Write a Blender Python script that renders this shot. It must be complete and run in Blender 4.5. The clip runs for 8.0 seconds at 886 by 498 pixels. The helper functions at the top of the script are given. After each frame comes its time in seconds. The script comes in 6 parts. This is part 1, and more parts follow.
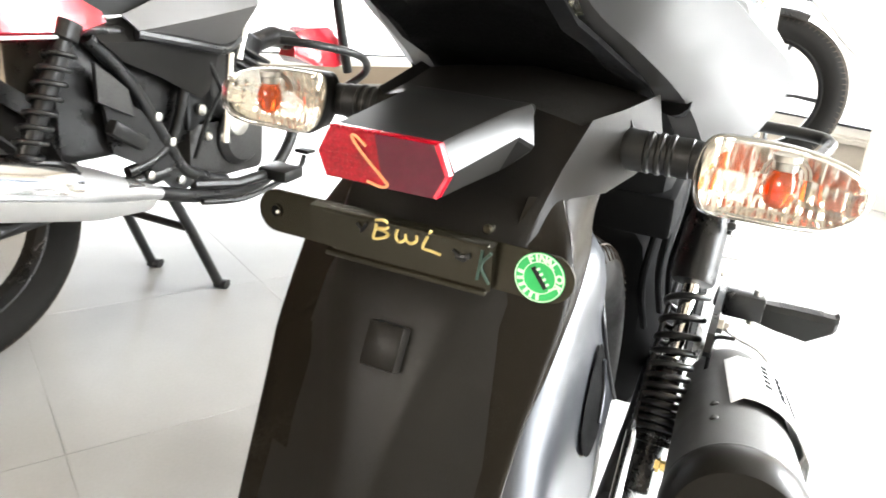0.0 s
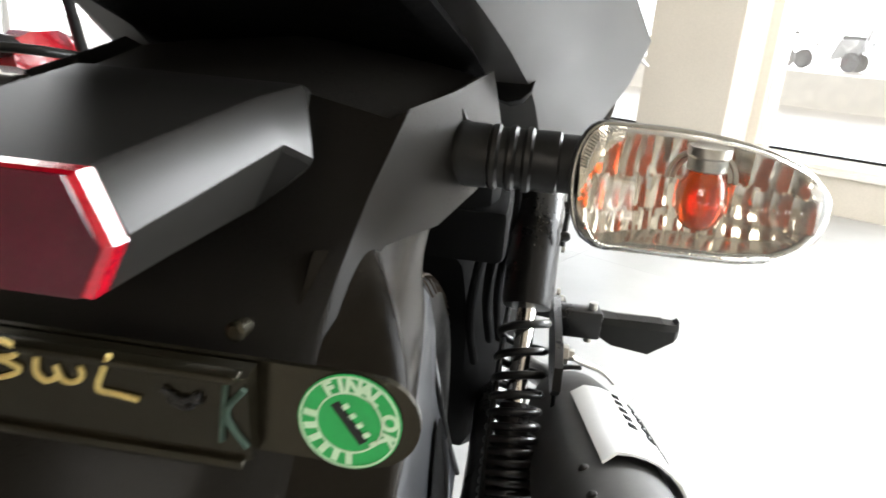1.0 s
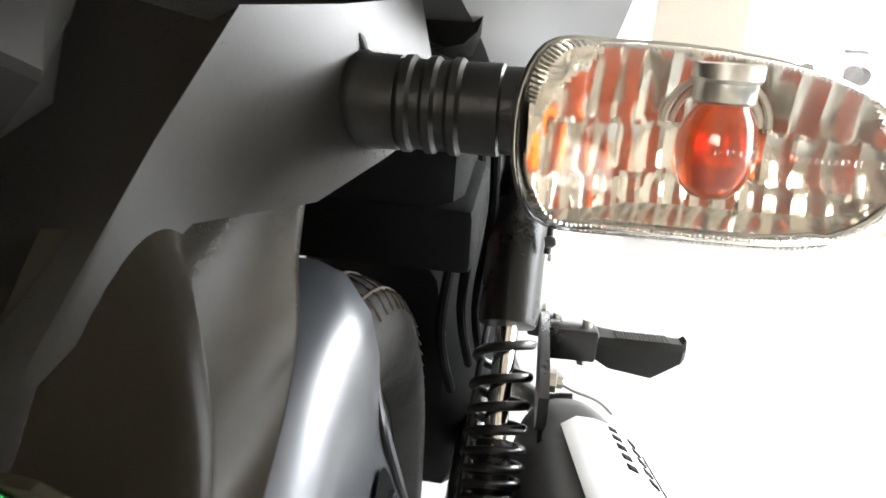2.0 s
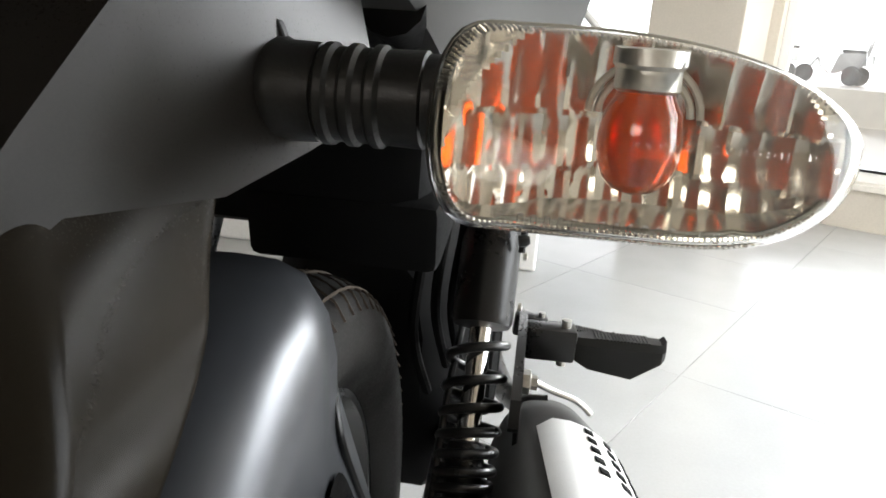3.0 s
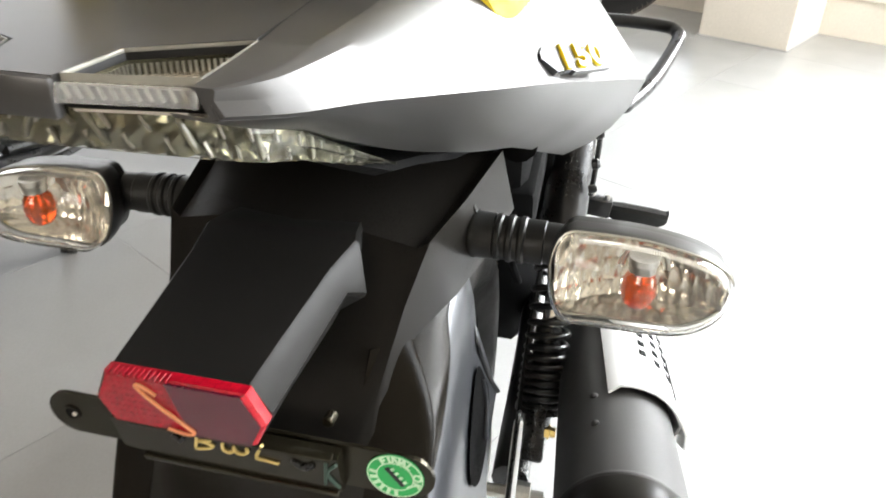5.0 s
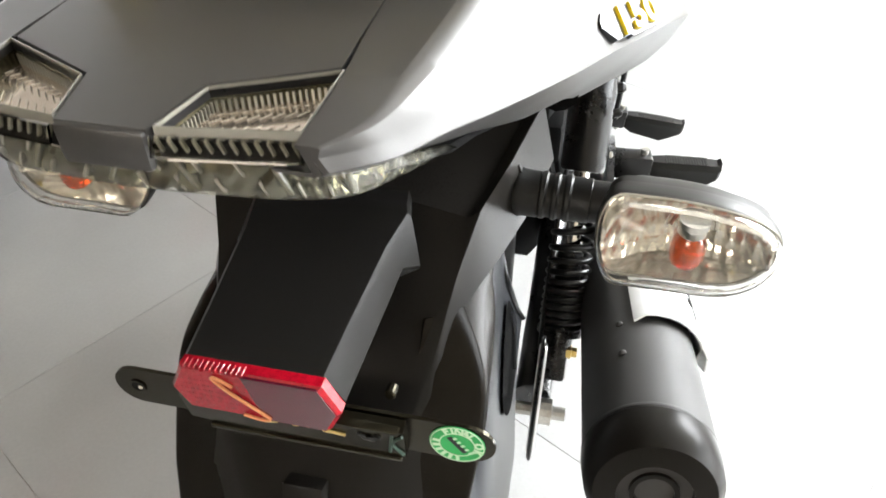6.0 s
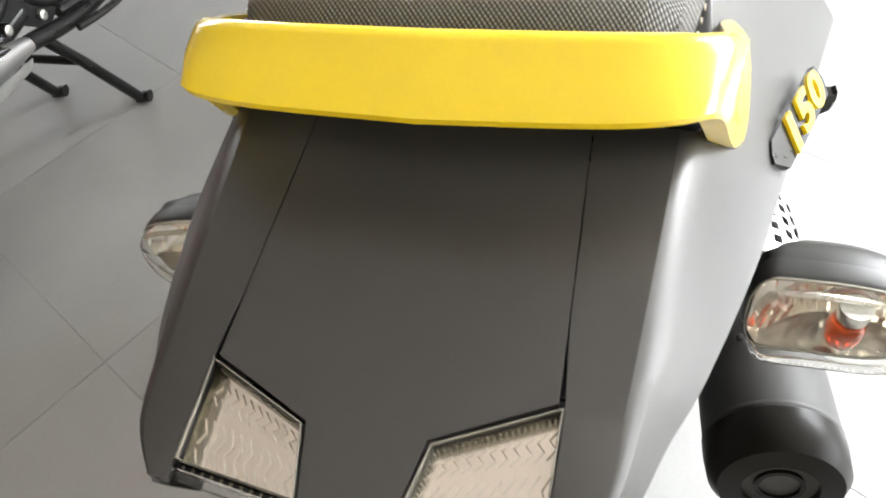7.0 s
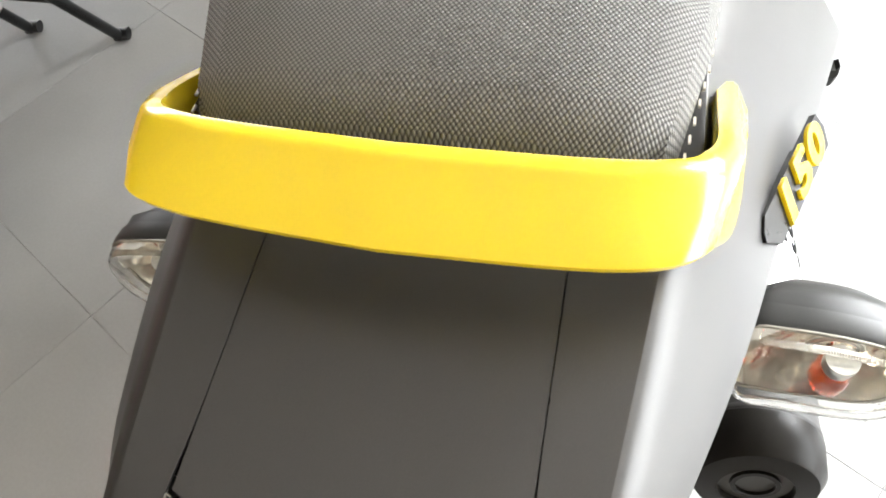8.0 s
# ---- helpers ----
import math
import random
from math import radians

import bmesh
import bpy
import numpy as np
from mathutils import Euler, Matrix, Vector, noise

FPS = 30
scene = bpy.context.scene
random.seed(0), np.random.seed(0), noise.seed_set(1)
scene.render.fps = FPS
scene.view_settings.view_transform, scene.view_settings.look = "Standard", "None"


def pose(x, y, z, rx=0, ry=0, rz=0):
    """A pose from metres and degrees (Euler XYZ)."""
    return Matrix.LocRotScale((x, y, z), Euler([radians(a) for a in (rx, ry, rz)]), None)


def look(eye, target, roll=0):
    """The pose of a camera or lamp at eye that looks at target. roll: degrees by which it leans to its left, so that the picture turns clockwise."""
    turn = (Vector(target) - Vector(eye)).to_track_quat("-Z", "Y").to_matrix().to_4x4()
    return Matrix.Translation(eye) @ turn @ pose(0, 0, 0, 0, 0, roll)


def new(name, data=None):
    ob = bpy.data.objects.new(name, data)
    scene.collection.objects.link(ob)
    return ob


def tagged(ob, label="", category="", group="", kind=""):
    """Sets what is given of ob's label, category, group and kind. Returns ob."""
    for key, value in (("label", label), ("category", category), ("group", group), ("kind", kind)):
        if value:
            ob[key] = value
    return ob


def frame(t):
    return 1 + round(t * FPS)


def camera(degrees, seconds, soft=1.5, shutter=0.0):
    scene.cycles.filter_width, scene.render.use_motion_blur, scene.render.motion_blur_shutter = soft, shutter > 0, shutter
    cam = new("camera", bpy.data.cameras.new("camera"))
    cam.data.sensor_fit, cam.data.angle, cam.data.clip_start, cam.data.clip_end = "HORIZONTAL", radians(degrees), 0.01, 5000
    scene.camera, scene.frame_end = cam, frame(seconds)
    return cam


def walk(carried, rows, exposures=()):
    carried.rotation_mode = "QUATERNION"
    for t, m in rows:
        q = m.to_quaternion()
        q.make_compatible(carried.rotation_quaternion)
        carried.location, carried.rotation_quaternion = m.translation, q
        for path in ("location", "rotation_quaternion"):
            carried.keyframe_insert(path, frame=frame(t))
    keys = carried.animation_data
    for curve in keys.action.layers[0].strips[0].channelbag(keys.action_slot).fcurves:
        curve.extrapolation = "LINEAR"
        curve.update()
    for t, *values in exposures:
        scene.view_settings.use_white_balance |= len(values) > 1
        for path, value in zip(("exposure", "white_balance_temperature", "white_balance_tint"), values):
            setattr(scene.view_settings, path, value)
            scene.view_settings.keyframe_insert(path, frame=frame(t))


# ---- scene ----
# ------------------------------------------------------------------ camera
cam = camera(64.56, 8.0, soft=1.7, shutter=0.3)
PATH = [
    (0, (0.1731, -0.3400, 0.8343), (-0.5795, 1.3802, 0.1455), 5.51),
    (0.3, (0.1394, -0.2896, 0.8236), (-0.4847, 1.4850, 0.1444), 5.40),
    (0.5, (0.1204, -0.2518, 0.8142), (-0.3881, 1.5658, 0.1525), 5.31),
    (1, (0.1220, -0.1615, 0.7993), (-0.0982, 1.7285, 0.1832), 4.99),
    (1.2, (0.1292, -0.1338, 0.7899), (-0.0447, 1.7612, 0.1747), 5.09),
    (2.3, (0.1517, -0.0487, 0.7593), (-0.1041, 1.8565, 0.2074), 3.85),
    (2.5, (0.1582, -0.0415, 0.7588), (-0.0823, 1.8623, 0.1955), 4.17),
    (3, (0.1654, -0.0522, 0.7610), (-0.0722, 1.8517, 0.1963), 4.19),
    (3.5, (0.1645, -0.0707, 0.7814), (-0.0519, 1.8295, 0.1962), 3.90),
    (4, (0.1640, -0.1318, 0.8392), (-0.0699, 1.7110, 0.0981), 4.86),
    (4.5, (0.1569, -0.1883, 0.9153), (-0.1356, 1.5847, 0.0373), 2.59),
    (4.7, (0.1554, -0.2009, 0.9333), (-0.1675, 1.5407, 0.0046), 1.66),
    (5, (0.1509, -0.2174, 0.9603), (-0.2138, 1.4446, -0.0908), 0.95),
    (5.2, (0.1483, -0.2267, 0.9680), (-0.2253, 1.4029, -0.1296), 1.24),
    (6.3, (0.1031, -0.1727, 1.0151), (-0.1997, 1.2371, -0.3709), -0.74),
    (6.5, (0.0928, -0.1498, 1.0363), (-0.2271, 1.1963, -0.4078), -2.00),
    (7, (0.0589, -0.1112, 1.0849), (-0.3795, 1.0423, -0.4890), -10.84),
    (7.5, (0.0488, -0.0815, 1.0991), (-0.3594, 0.9725, -0.5508), -11.44),
    (8, (0.0563, -0.0511, 1.1062), (-0.3361, 0.9294, -0.5923), -11.11),
]
EXPOSURES = [(0, 0.72), (0.5, 0.55), (1, -0.55), (2.5, 0.15), (3, -1.0), (3.5, -1.4), (4, -1.2), (4.5, -0.65), (5, -0.2), (5.2, -0.35), (6.5, -0.15), (7, -0.42), (7.5, -0.18), (8, -0.22)]
walk(cam, [(t, look(eye, target, roll)) for t, eye, target, roll in PATH], EXPOSURES)

# ------------------------------------------------------------------ light
ROOM = radians(-29)  # the room stands turned against the motorcycle
U = Vector((math.cos(ROOM), math.sin(ROOM), 0))
V = Vector((-math.sin(ROOM), math.cos(ROOM), 0))
world = bpy.data.worlds.new("sky")
scene.world = world
world.use_nodes = True
wn = world.node_tree.nodes
sky = wn.new("ShaderNodeTexSky")
sky.sky_type, sky.sun_disc = "NISHITA", False
sky.sun_elevation, sky.sun_rotation = radians(64), radians(120)
sky.air_density, sky.dust_density = 1.0, 2.0
world.node_tree.links.new(sky.outputs[0], wn["Background"].inputs[0])
wn["Background"].inputs[1].default_value = 0.1
sun = new("sun", bpy.data.lights.new("sun", "SUN"))
sun.data.energy, sun.data.angle, sun.data.color = 3.0, radians(0.6), (1.0, 0.95, 0.88)
sun.matrix_world = look((0, 0, 0), (-math.cos(radians(64)) * math.sin(radians(120)), -math.cos(radians(64)) * math.cos(radians(120)), -math.sin(radians(64))))


def window_light(name, u, v, z, width, height, power, yaw, dip, spread=180, colour=(0.975, 0.985, 0.98)):
    """An area lamp in a window's opening, standing in for the sky's light; it faces into the room and downwards."""
    lamp = new(name, bpy.data.lights.new(name, "AREA"))
    lamp.data.shape, lamp.data.size, lamp.data.size_y, lamp.data.energy, lamp.data.color = "RECTANGLE", width, height, power, colour
    lamp.data.spread = radians(spread)
    p = U * u + V * v + Vector((0, 0, z))
    lamp.matrix_world = look(p, p + U * math.cos(yaw) + V * math.sin(yaw) - Vector((0, 0, math.tan(dip))))
    return lamp


# added fill from the right; neither this lamp nor its window is seen
window_light("east_fill", 2.50, 2.4, 1.30, 2.7, 2.1, 285, math.pi, radians(12), colour=(0.93, 0.97, 1.0))
window_light("north_window_daylight", 1.25, 4.0, 1.85, 2.2, 1.4, 460, -math.pi / 2 + 0.15, radians(42), 100, colour=(0.95, 0.98, 1.0))
window_light("west_window_daylight", -5.1, 2.0, 1.5, 3.2, 2.1, 8, 0.0, radians(30))
# added warm fill from behind the camera, in a window out of view
window_light("south_fill", 1.0, -4.4, 2.05, 2.4, 1.2, 55, math.pi / 2, radians(18), colour=(1.0, 0.86, 0.68))
window_light("north_window_daylight", -3.1, 4.0, 1.85, 3.4, 1.4, 10, -math.pi / 2, radians(25))

# ------------------------------------------------------------------ materials
def material(name, colour, rough=0.5, metal=0.0, grain=0.0, scale=200.0, bump=0.0, stain=0.0, stain_scale=6.0, coat=0.0, island=0.0, spec=0.5):
    """A painted, moulded or metal surface: grain and stains vary its colour and roughness, bump gives relief. Scales are per metre."""
    m = bpy.data.materials.new(name)
    m.use_nodes = True
    n, link = m.node_tree.nodes, m.node_tree.links.new
    b = n["Principled BSDF"]
    b.inputs["Roughness"].default_value, b.inputs["Metallic"].default_value = rough, metal
    b.inputs["Coat Weight"].default_value = coat
    b.inputs["Specular IOR Level"].default_value = spec
    b.inputs["Base Color"].default_value = (*colour, 1)
    at = n.new("ShaderNodeTexCoord").outputs["Object"]
    if grain or stain or island:
        fine, wide = n.new("ShaderNodeTexNoise"), n.new("ShaderNodeTexNoise")
        for node, size, detail in ((fine, scale, 3.0), (wide, stain_scale, 5.0)):
            node.inputs["Scale"].default_value, node.inputs["Detail"].default_value = size, detail
            link(at, node.inputs["Vector"])
        total = None
        for source, amount in ((fine.outputs["Fac"], grain), (wide.outputs["Fac"], stain)):
            span = n.new("ShaderNodeMapRange")
            span.inputs["From Min"].default_value, span.inputs["From Max"].default_value = 0.25, 0.75
            span.inputs["To Min"].default_value, span.inputs["To Max"].default_value = 1 - amount, 1 + amount
            link(source, span.inputs["Value"])
            if total is None:
                total = span.outputs[0]
            else:
                times = n.new("ShaderNodeMath")
                times.operation = "MULTIPLY"
                link(total, times.inputs[0]), link(span.outputs[0], times.inputs[1])
                total = times.outputs[0]
        if island:
            info, span, times = n.new("ShaderNodeObjectInfo"), n.new("ShaderNodeMapRange"), n.new("ShaderNodeMath")
            span.inputs["To Min"].default_value, span.inputs["To Max"].default_value = 1 - island, 1 + island
            link(info.outputs["Random"], span.inputs["Value"])
            times.operation = "MULTIPLY"
            link(total, times.inputs[0]), link(span.outputs[0], times.inputs[1])
            total = times.outputs[0]
        tint = n.new("ShaderNodeVectorMath")
        tint.operation = "SCALE"
        tint.inputs[0].default_value = colour
        link(total, tint.inputs["Scale"]), link(tint.outputs[0], b.inputs["Base Color"])
        gloss = n.new("ShaderNodeMath")
        gloss.operation = "MULTIPLY"
        gloss.inputs[0].default_value = rough
        link(total, gloss.inputs[1]), link(gloss.outputs[0], b.inputs["Roughness"])
        if bump:
            relief = n.new("ShaderNodeBump")
            relief.inputs["Strength"].default_value, relief.inputs["Distance"].default_value = 1.0, bump
            link(fine.outputs["Fac"], relief.inputs["Height"]), link(relief.outputs[0], b.inputs["Normal"])
    return m


def clear(name, colour=(1, 1, 1), rough=0.02, ior=1.49):
    m = bpy.data.materials.new(name)
    m.use_nodes = True
    b = m.node_tree.nodes["Principled BSDF"]
    b.inputs["Base Color"].default_value = (*colour, 1)
    b.inputs["Roughness"].default_value, b.inputs["IOR"].default_value = rough, ior
    b.inputs["Transmission Weight"].default_value = 1.0
    b.inputs["Specular IOR Level"].default_value = 0.15
    return m


GREY = material("satin_grey_paint", (0.070, 0.068, 0.066), 0.38, 0.58, spec=0.4, grain=0.05, scale=1800, stain=0.05, stain_scale=9)
PLASTIC = material("charcoal_moulded_plastic", (0.0118, 0.0108, 0.0094), 0.30, spec=0.07, grain=0.10, scale=1500, stain=0.08, stain_scale=14)
# same plastic as PLASTIC, toned darker and browner for how the light falls
CHEEK_PLASTIC = material("charcoal_plastic_light_toned", (0.0070, 0.0056, 0.0038), 0.26, spec=0.08, grain=0.08, scale=1500, stain=0.08, stain_scale=14)
PANEL = material("charcoal_satin_panel", (0.036, 0.038, 0.042), 0.34, 0.55, grain=0.015, scale=1500, stain=0.06, stain_scale=12)
BLACK = material("black_paint", (0.007, 0.007, 0.007), 0.30, spec=0.35, grain=0.1, scale=300, stain=0.15, stain_scale=20)
RUBBER = material("black_rubber", (0.009, 0.009, 0.0083), 0.42, spec=0.22, grain=0.15, scale=700, bump=0.0001, stain=0.15, stain_scale=25)
TYRE = material("tyre_rubber", (0.0085, 0.0078, 0.0070), 0.7, spec=0.12, grain=0.2, scale=500, bump=0.0001, stain=0.3, stain_scale=12)
YELLOW = material("yellow_gloss_paint", (0.85, 0.625, 0.015), 0.26, coat=0.6, grain=0.02, scale=900, stain=0.03, stain_scale=10)
CHROME = material("chrome", (0.78, 0.77, 0.75), 0.12, 1.0, grain=0.03, scale=200, stain=0.05, stain_scale=30)
STEEL = material("zinc_steel", (0.55, 0.54, 0.50), 0.35, 1.0, grain=0.1, scale=400, stain=0.15, stain_scale=60)
BRASS = material("yellow_zinc", (0.55, 0.42, 0.16), 0.35, 1.0, grain=0.1, scale=400, stain=0.15, stain_scale=60)
SILVER = material("silver_paint", (0.62, 0.62, 0.61), 0.3, 0.5, grain=0.04, scale=900, stain=0.06, stain_scale=14)
CAN = material("matt_black_silencer", (0.024, 0.0228, 0.021), 0.6, 0.0, grain=0.1, scale=1200, bump=0.00004, stain=0.1, stain_scale=16)
BRACKET = material("black_zinc_plate", (0.030, 0.026, 0.016), 0.25, 0.75, grain=0.02, scale=900, stain=0.06, stain_scale=12)
RED = material("red_gloss_paint", (0.42, 0.012, 0.022), 0.2, coat=0.6, grain=0.03, scale=600, stain=0.05, stain_scale=8)
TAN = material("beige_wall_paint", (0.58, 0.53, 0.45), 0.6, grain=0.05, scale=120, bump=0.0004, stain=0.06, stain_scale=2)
CEILING = material("cream_ceiling_paint", (0.76, 0.71, 0.64), 0.7, grain=0.04, scale=120, bump=0.0004, stain=0.05, stain_scale=2)
WHITE = material("white_wall_paint", (0.80, 0.79, 0.76), 0.6, grain=0.04, scale=120, bump=0.0004, stain=0.05, stain_scale=2)
SILL = material("cream_stone_sill", (0.72, 0.68, 0.60), 0.35, grain=0.06, scale=60, stain=0.08, stain_scale=5)
# wall colour darkened to brown, for the dim warm room behind the camera
SHADE = material("dim_brown_wall", (0.20, 0.155, 0.105), 0.6, grain=0.05, scale=120, bump=0.0004, stain=0.06, stain_scale=2)
GROUT = material("grey_grout", (0.34, 0.33, 0.315), 0.8, grain=0.15, scale=200, stain=0.2, stain_scale=4)
TILE = material("polished_grey_floor_tile", (0.323, 0.322, 0.319), 0.17, grain=0.03, scale=150, stain=0.05, stain_scale=5, island=0.03)
ALUMINIUM = material("aluminium", (0.6, 0.6, 0.6), 0.35, 0.9, grain=0.05, scale=300, stain=0.08, stain_scale=15)
GLASS = clear("window_glass", (1, 1, 1), 0.0, 1.45)
LENS = clear("clear_lens_plastic", (0.97, 0.97, 0.95), 0.03, 1.25)
AMBER = material("amber_bulb_glass", (0.66, 0.09, 0.008), 0.12, coat=0.8, grain=0.1, scale=300)
SILVERED = material("silvered_plastic", (0.78, 0.76, 0.71), 0.15, 0.92, grain=0.02, scale=300, stain=0.03, stain_scale=80)
HOUSING = material("black_housing_plastic", (0.02, 0.0195, 0.018), 0.40, spec=0.25, grain=0.06, scale=1500, stain=0.06, stain_scale=30)
OLIVE = material("smoky_lamp_facets", (0.135, 0.128, 0.088), 0.20, 0.85, grain=0.12, scale=400, stain=0.2, stain_scale=60)
AMBER.node_tree.nodes["Principled BSDF"].inputs["Transmission Weight"].default_value = 0.85
MIRROR = material("silvered_lamp_floor", (0.74, 0.67, 0.61), 0.14, 0.90, grain=0.03, scale=300, stain=0.06, stain_scale=60)
CARRIER = material("black_satin_moulding", (0.0122, 0.0116, 0.0106), 0.31, spec=0.07, grain=0.05, scale=1500, stain=0.05, stain_scale=14)
REDFIELD = material("red_plastic_dark_reflection", (0.075, 0.003, 0.014), 0.10, coat=0.6, grain=0.08, scale=520, stain=0.25, stain_scale=60)
REDLENS = material("red_reflector_plastic", (0.30, 0.003, 0.012), 0.14, coat=0.4, grain=0.30, scale=520, bump=0.0001, stain=0.30, stain_scale=45)
STICKER = material("green_sticker_paper", (0.02, 0.42, 0.10), 0.5, grain=0.06, scale=500, stain=0.08, stain_scale=90)
PALE = material("pale_sticker_ink", (0.62, 0.85, 0.62), 0.55, grain=0.05, scale=500)
MARKER = material("yellow_paint_marker", (0.55, 0.43, 0.15), 0.5, grain=0.15, scale=900, stain=0.2, stain_scale=120)
ORANGEMARK = material("orange_paint_marker", (0.72, 0.27, 0.12), 0.5, grain=0.15, scale=900)
GREENMARK = material("faint_green_chalk", (0.025, 0.055, 0.04), 0.7, grain=0.3, scale=600)
DUST = material("dusty_tread", (0.050, 0.036, 0.025), 0.85, grain=0.2, scale=400)
HAZE = material("pale_lamp_glass", (0.14, 0.135, 0.10), 0.12, coat=0.4, grain=0.08, scale=500, stain=0.25, stain_scale=120)
RIM = material("bright_lamp_rim", (0.34, 0.33, 0.29), 0.26, 0.55, grain=0.04, scale=300)
DULL = material("dull_black_plastic", (0.0040, 0.0040, 0.0040), 0.75, spec=0.05, grain=0.15, scale=400, stain=0.2, stain_scale=20)
# silver paint whitened to imitate the blown-out light on the heat shield
SHIELD = material("glare_whitened_silver", (0.74, 0.74, 0.73), 0.35, 0.2, grain=0.04, scale=900, stain=0.05, stain_scale=14)
ENGINE = material("dark_cast_alloy", (0.045, 0.044, 0.042), 0.45, 0.6, grain=0.25, scale=150, bump=0.0006, stain=0.25, stain_scale=20)


def seat_cloth():
    """Black seat vinyl, embossed with rows of small raised dots."""
    m = material("embossed_seat_vinyl", (0.05, 0.048, 0.045), 0.58)
    n, link = m.node_tree.nodes, m.node_tree.links.new
    b = n["Principled BSDF"]
    at = n.new("ShaderNodeTexCoord").outputs["Object"]
    turn = n.new("ShaderNodeMapping")
    turn.inputs["Rotation"].default_value = (0, 0, radians(45))
    cell = n.new("ShaderNodeTexVoronoi")
    cell.voronoi_dimensions = "2D"
    cell.inputs["Scale"].default_value, cell.inputs["Randomness"].default_value = 780, 0.0
    link(at, turn.inputs["Vector"]), link(turn.outputs[0], cell.inputs["Vector"])
    ramp = n.new("ShaderNodeMapRange")
    ramp.inputs["From Min"].default_value, ramp.inputs["From Max"].default_value = 0.15, 0.6
    ramp.inputs["To Min"].default_value, ramp.inputs["To Max"].default_value = 1.0, 0.0
    link(cell.outputs["Distance"], ramp.inputs["Value"])
    relief = n.new("ShaderNodeBump")
    relief.inputs["Distance"].default_value = 0.0004
    link(ramp.outputs[0], relief.inputs["Height"]), link(relief.outputs[0], b.inputs["Normal"])
    # tint paints the relief's light and shade: pale dot tops, dark gaps
    tint = n.new("ShaderNodeMixRGB")
    tint.inputs[1].default_value, tint.inputs[2].default_value = (0.036, 0.035, 0.033, 1), (0.215, 0.210, 0.196, 1)
    link(ramp.outputs[0], tint.inputs[0]), link(tint.outputs[0], b.inputs["Base Color"])
    return m


VINYL = seat_cloth()


# ------------------------------------------------------------------ mesh helpers
def part(name, bm, mat, parent=None, label="", angle=35, flat=False):
    """Links a bmesh as one mesh object, under a thing or a part."""
    bmesh.ops.recalc_face_normals(bm, faces=bm.faces)
    me = bpy.data.meshes.new(name)
    for f in bm.faces:
        f.smooth = not flat
    bm.to_mesh(me)
    bm.free()
    if not flat:
        me.set_sharp_from_angle(angle=radians(angle))
    me.materials.append(mat)
    ob = new(name, me)
    if parent:
        ob.parent = parent
    if label:
        ob["label"] = label
    return ob


def thing(name, label, category, group="", kind="", at=None):
    ob = new(name)
    ob.empty_display_size = 0.1
    if at:
        ob.matrix_world = at
    return tagged(ob, label, category, group, kind)


def blank():
    return bmesh.new()


def bevelled(bm, width, segments=2, angle=30):
    edges = [e for e in bm.edges if len(e.link_faces) == 2 and e.calc_face_angle(0) > radians(angle)]
    bmesh.ops.bevel(bm, geom=edges, offset=width, segments=segments, profile=0.5, affect="EDGES", clamp_overlap=True)
    return bm


def box(bm, centre, size, turn=None, bevel=0.0, segments=2):
    """Adds a bevelled block."""
    other = bmesh.new()
    bmesh.ops.create_cube(other, size=1.0)
    bmesh.ops.scale(other, vec=size, verts=other.verts)
    if bevel:
        bevelled(other, bevel, segments)
    m = Matrix.Translation(centre) @ (turn.to_4x4() if turn else Matrix())
    bmesh.ops.transform(other, matrix=m, verts=other.verts)
    return merge(bm, other)


def merge(bm, other):
    me = bpy.data.meshes.new("scratch")
    other.to_mesh(me)
    other.free()
    bm.from_mesh(me)
    bpy.data.meshes.remove(me)
    return bm


def loft(bm, sections, closed=True, caps=True):
    """Skins a row of sections that have the same number of points."""
    rings = [[bm.verts.new(p) for p in s] for s in sections]
    n = len(rings[0])
    for a, b in zip(rings, rings[1:]):
        for i in range(n if closed else n - 1):
            j = (i + 1) % n
            bm.faces.new((a[i], a[j], b[j], b[i]))
    if caps and closed:
        bm.faces.new(rings[0][::-1]), bm.faces.new(rings[-1])
    return bm


def sheet(bm, sections, thick):
    """A plate of that thickness over an open grid of points."""
    loft(bm, sections, closed=False)
    bmesh.ops.recalc_face_normals(bm, faces=bm.faces)
    bmesh.ops.solidify(bm, geom=bm.faces[:], thickness=thick)
    return bm


def mirrored(section):
    """A half section, from the middle outwards, as a whole open one."""
    return [(-x, y, z) for x, y, z in reversed(section) if x > 1e-6] + list(section)


def smooth_path(points, steps=6, closed=False):
    """A Catmull-Rom curve through the points."""
    p = [Vector(q) for q in points]
    n = len(p)
    out = []
    for i in range(n if closed else n - 1):
        a, b, c, d = (p[(i + k) % n] if closed else p[min(max(i + k, 0), n - 1)] for k in (-1, 0, 1, 2))
        for s in range(steps):
            t = s / steps
            out.append(0.5 * ((2 * b) + (c - a) * t + (2 * a - 5 * b + 4 * c - d) * t * t + (3 * b - a - 3 * c + d) * t**3))
    if not closed:
        out.append(p[-1])
    return out


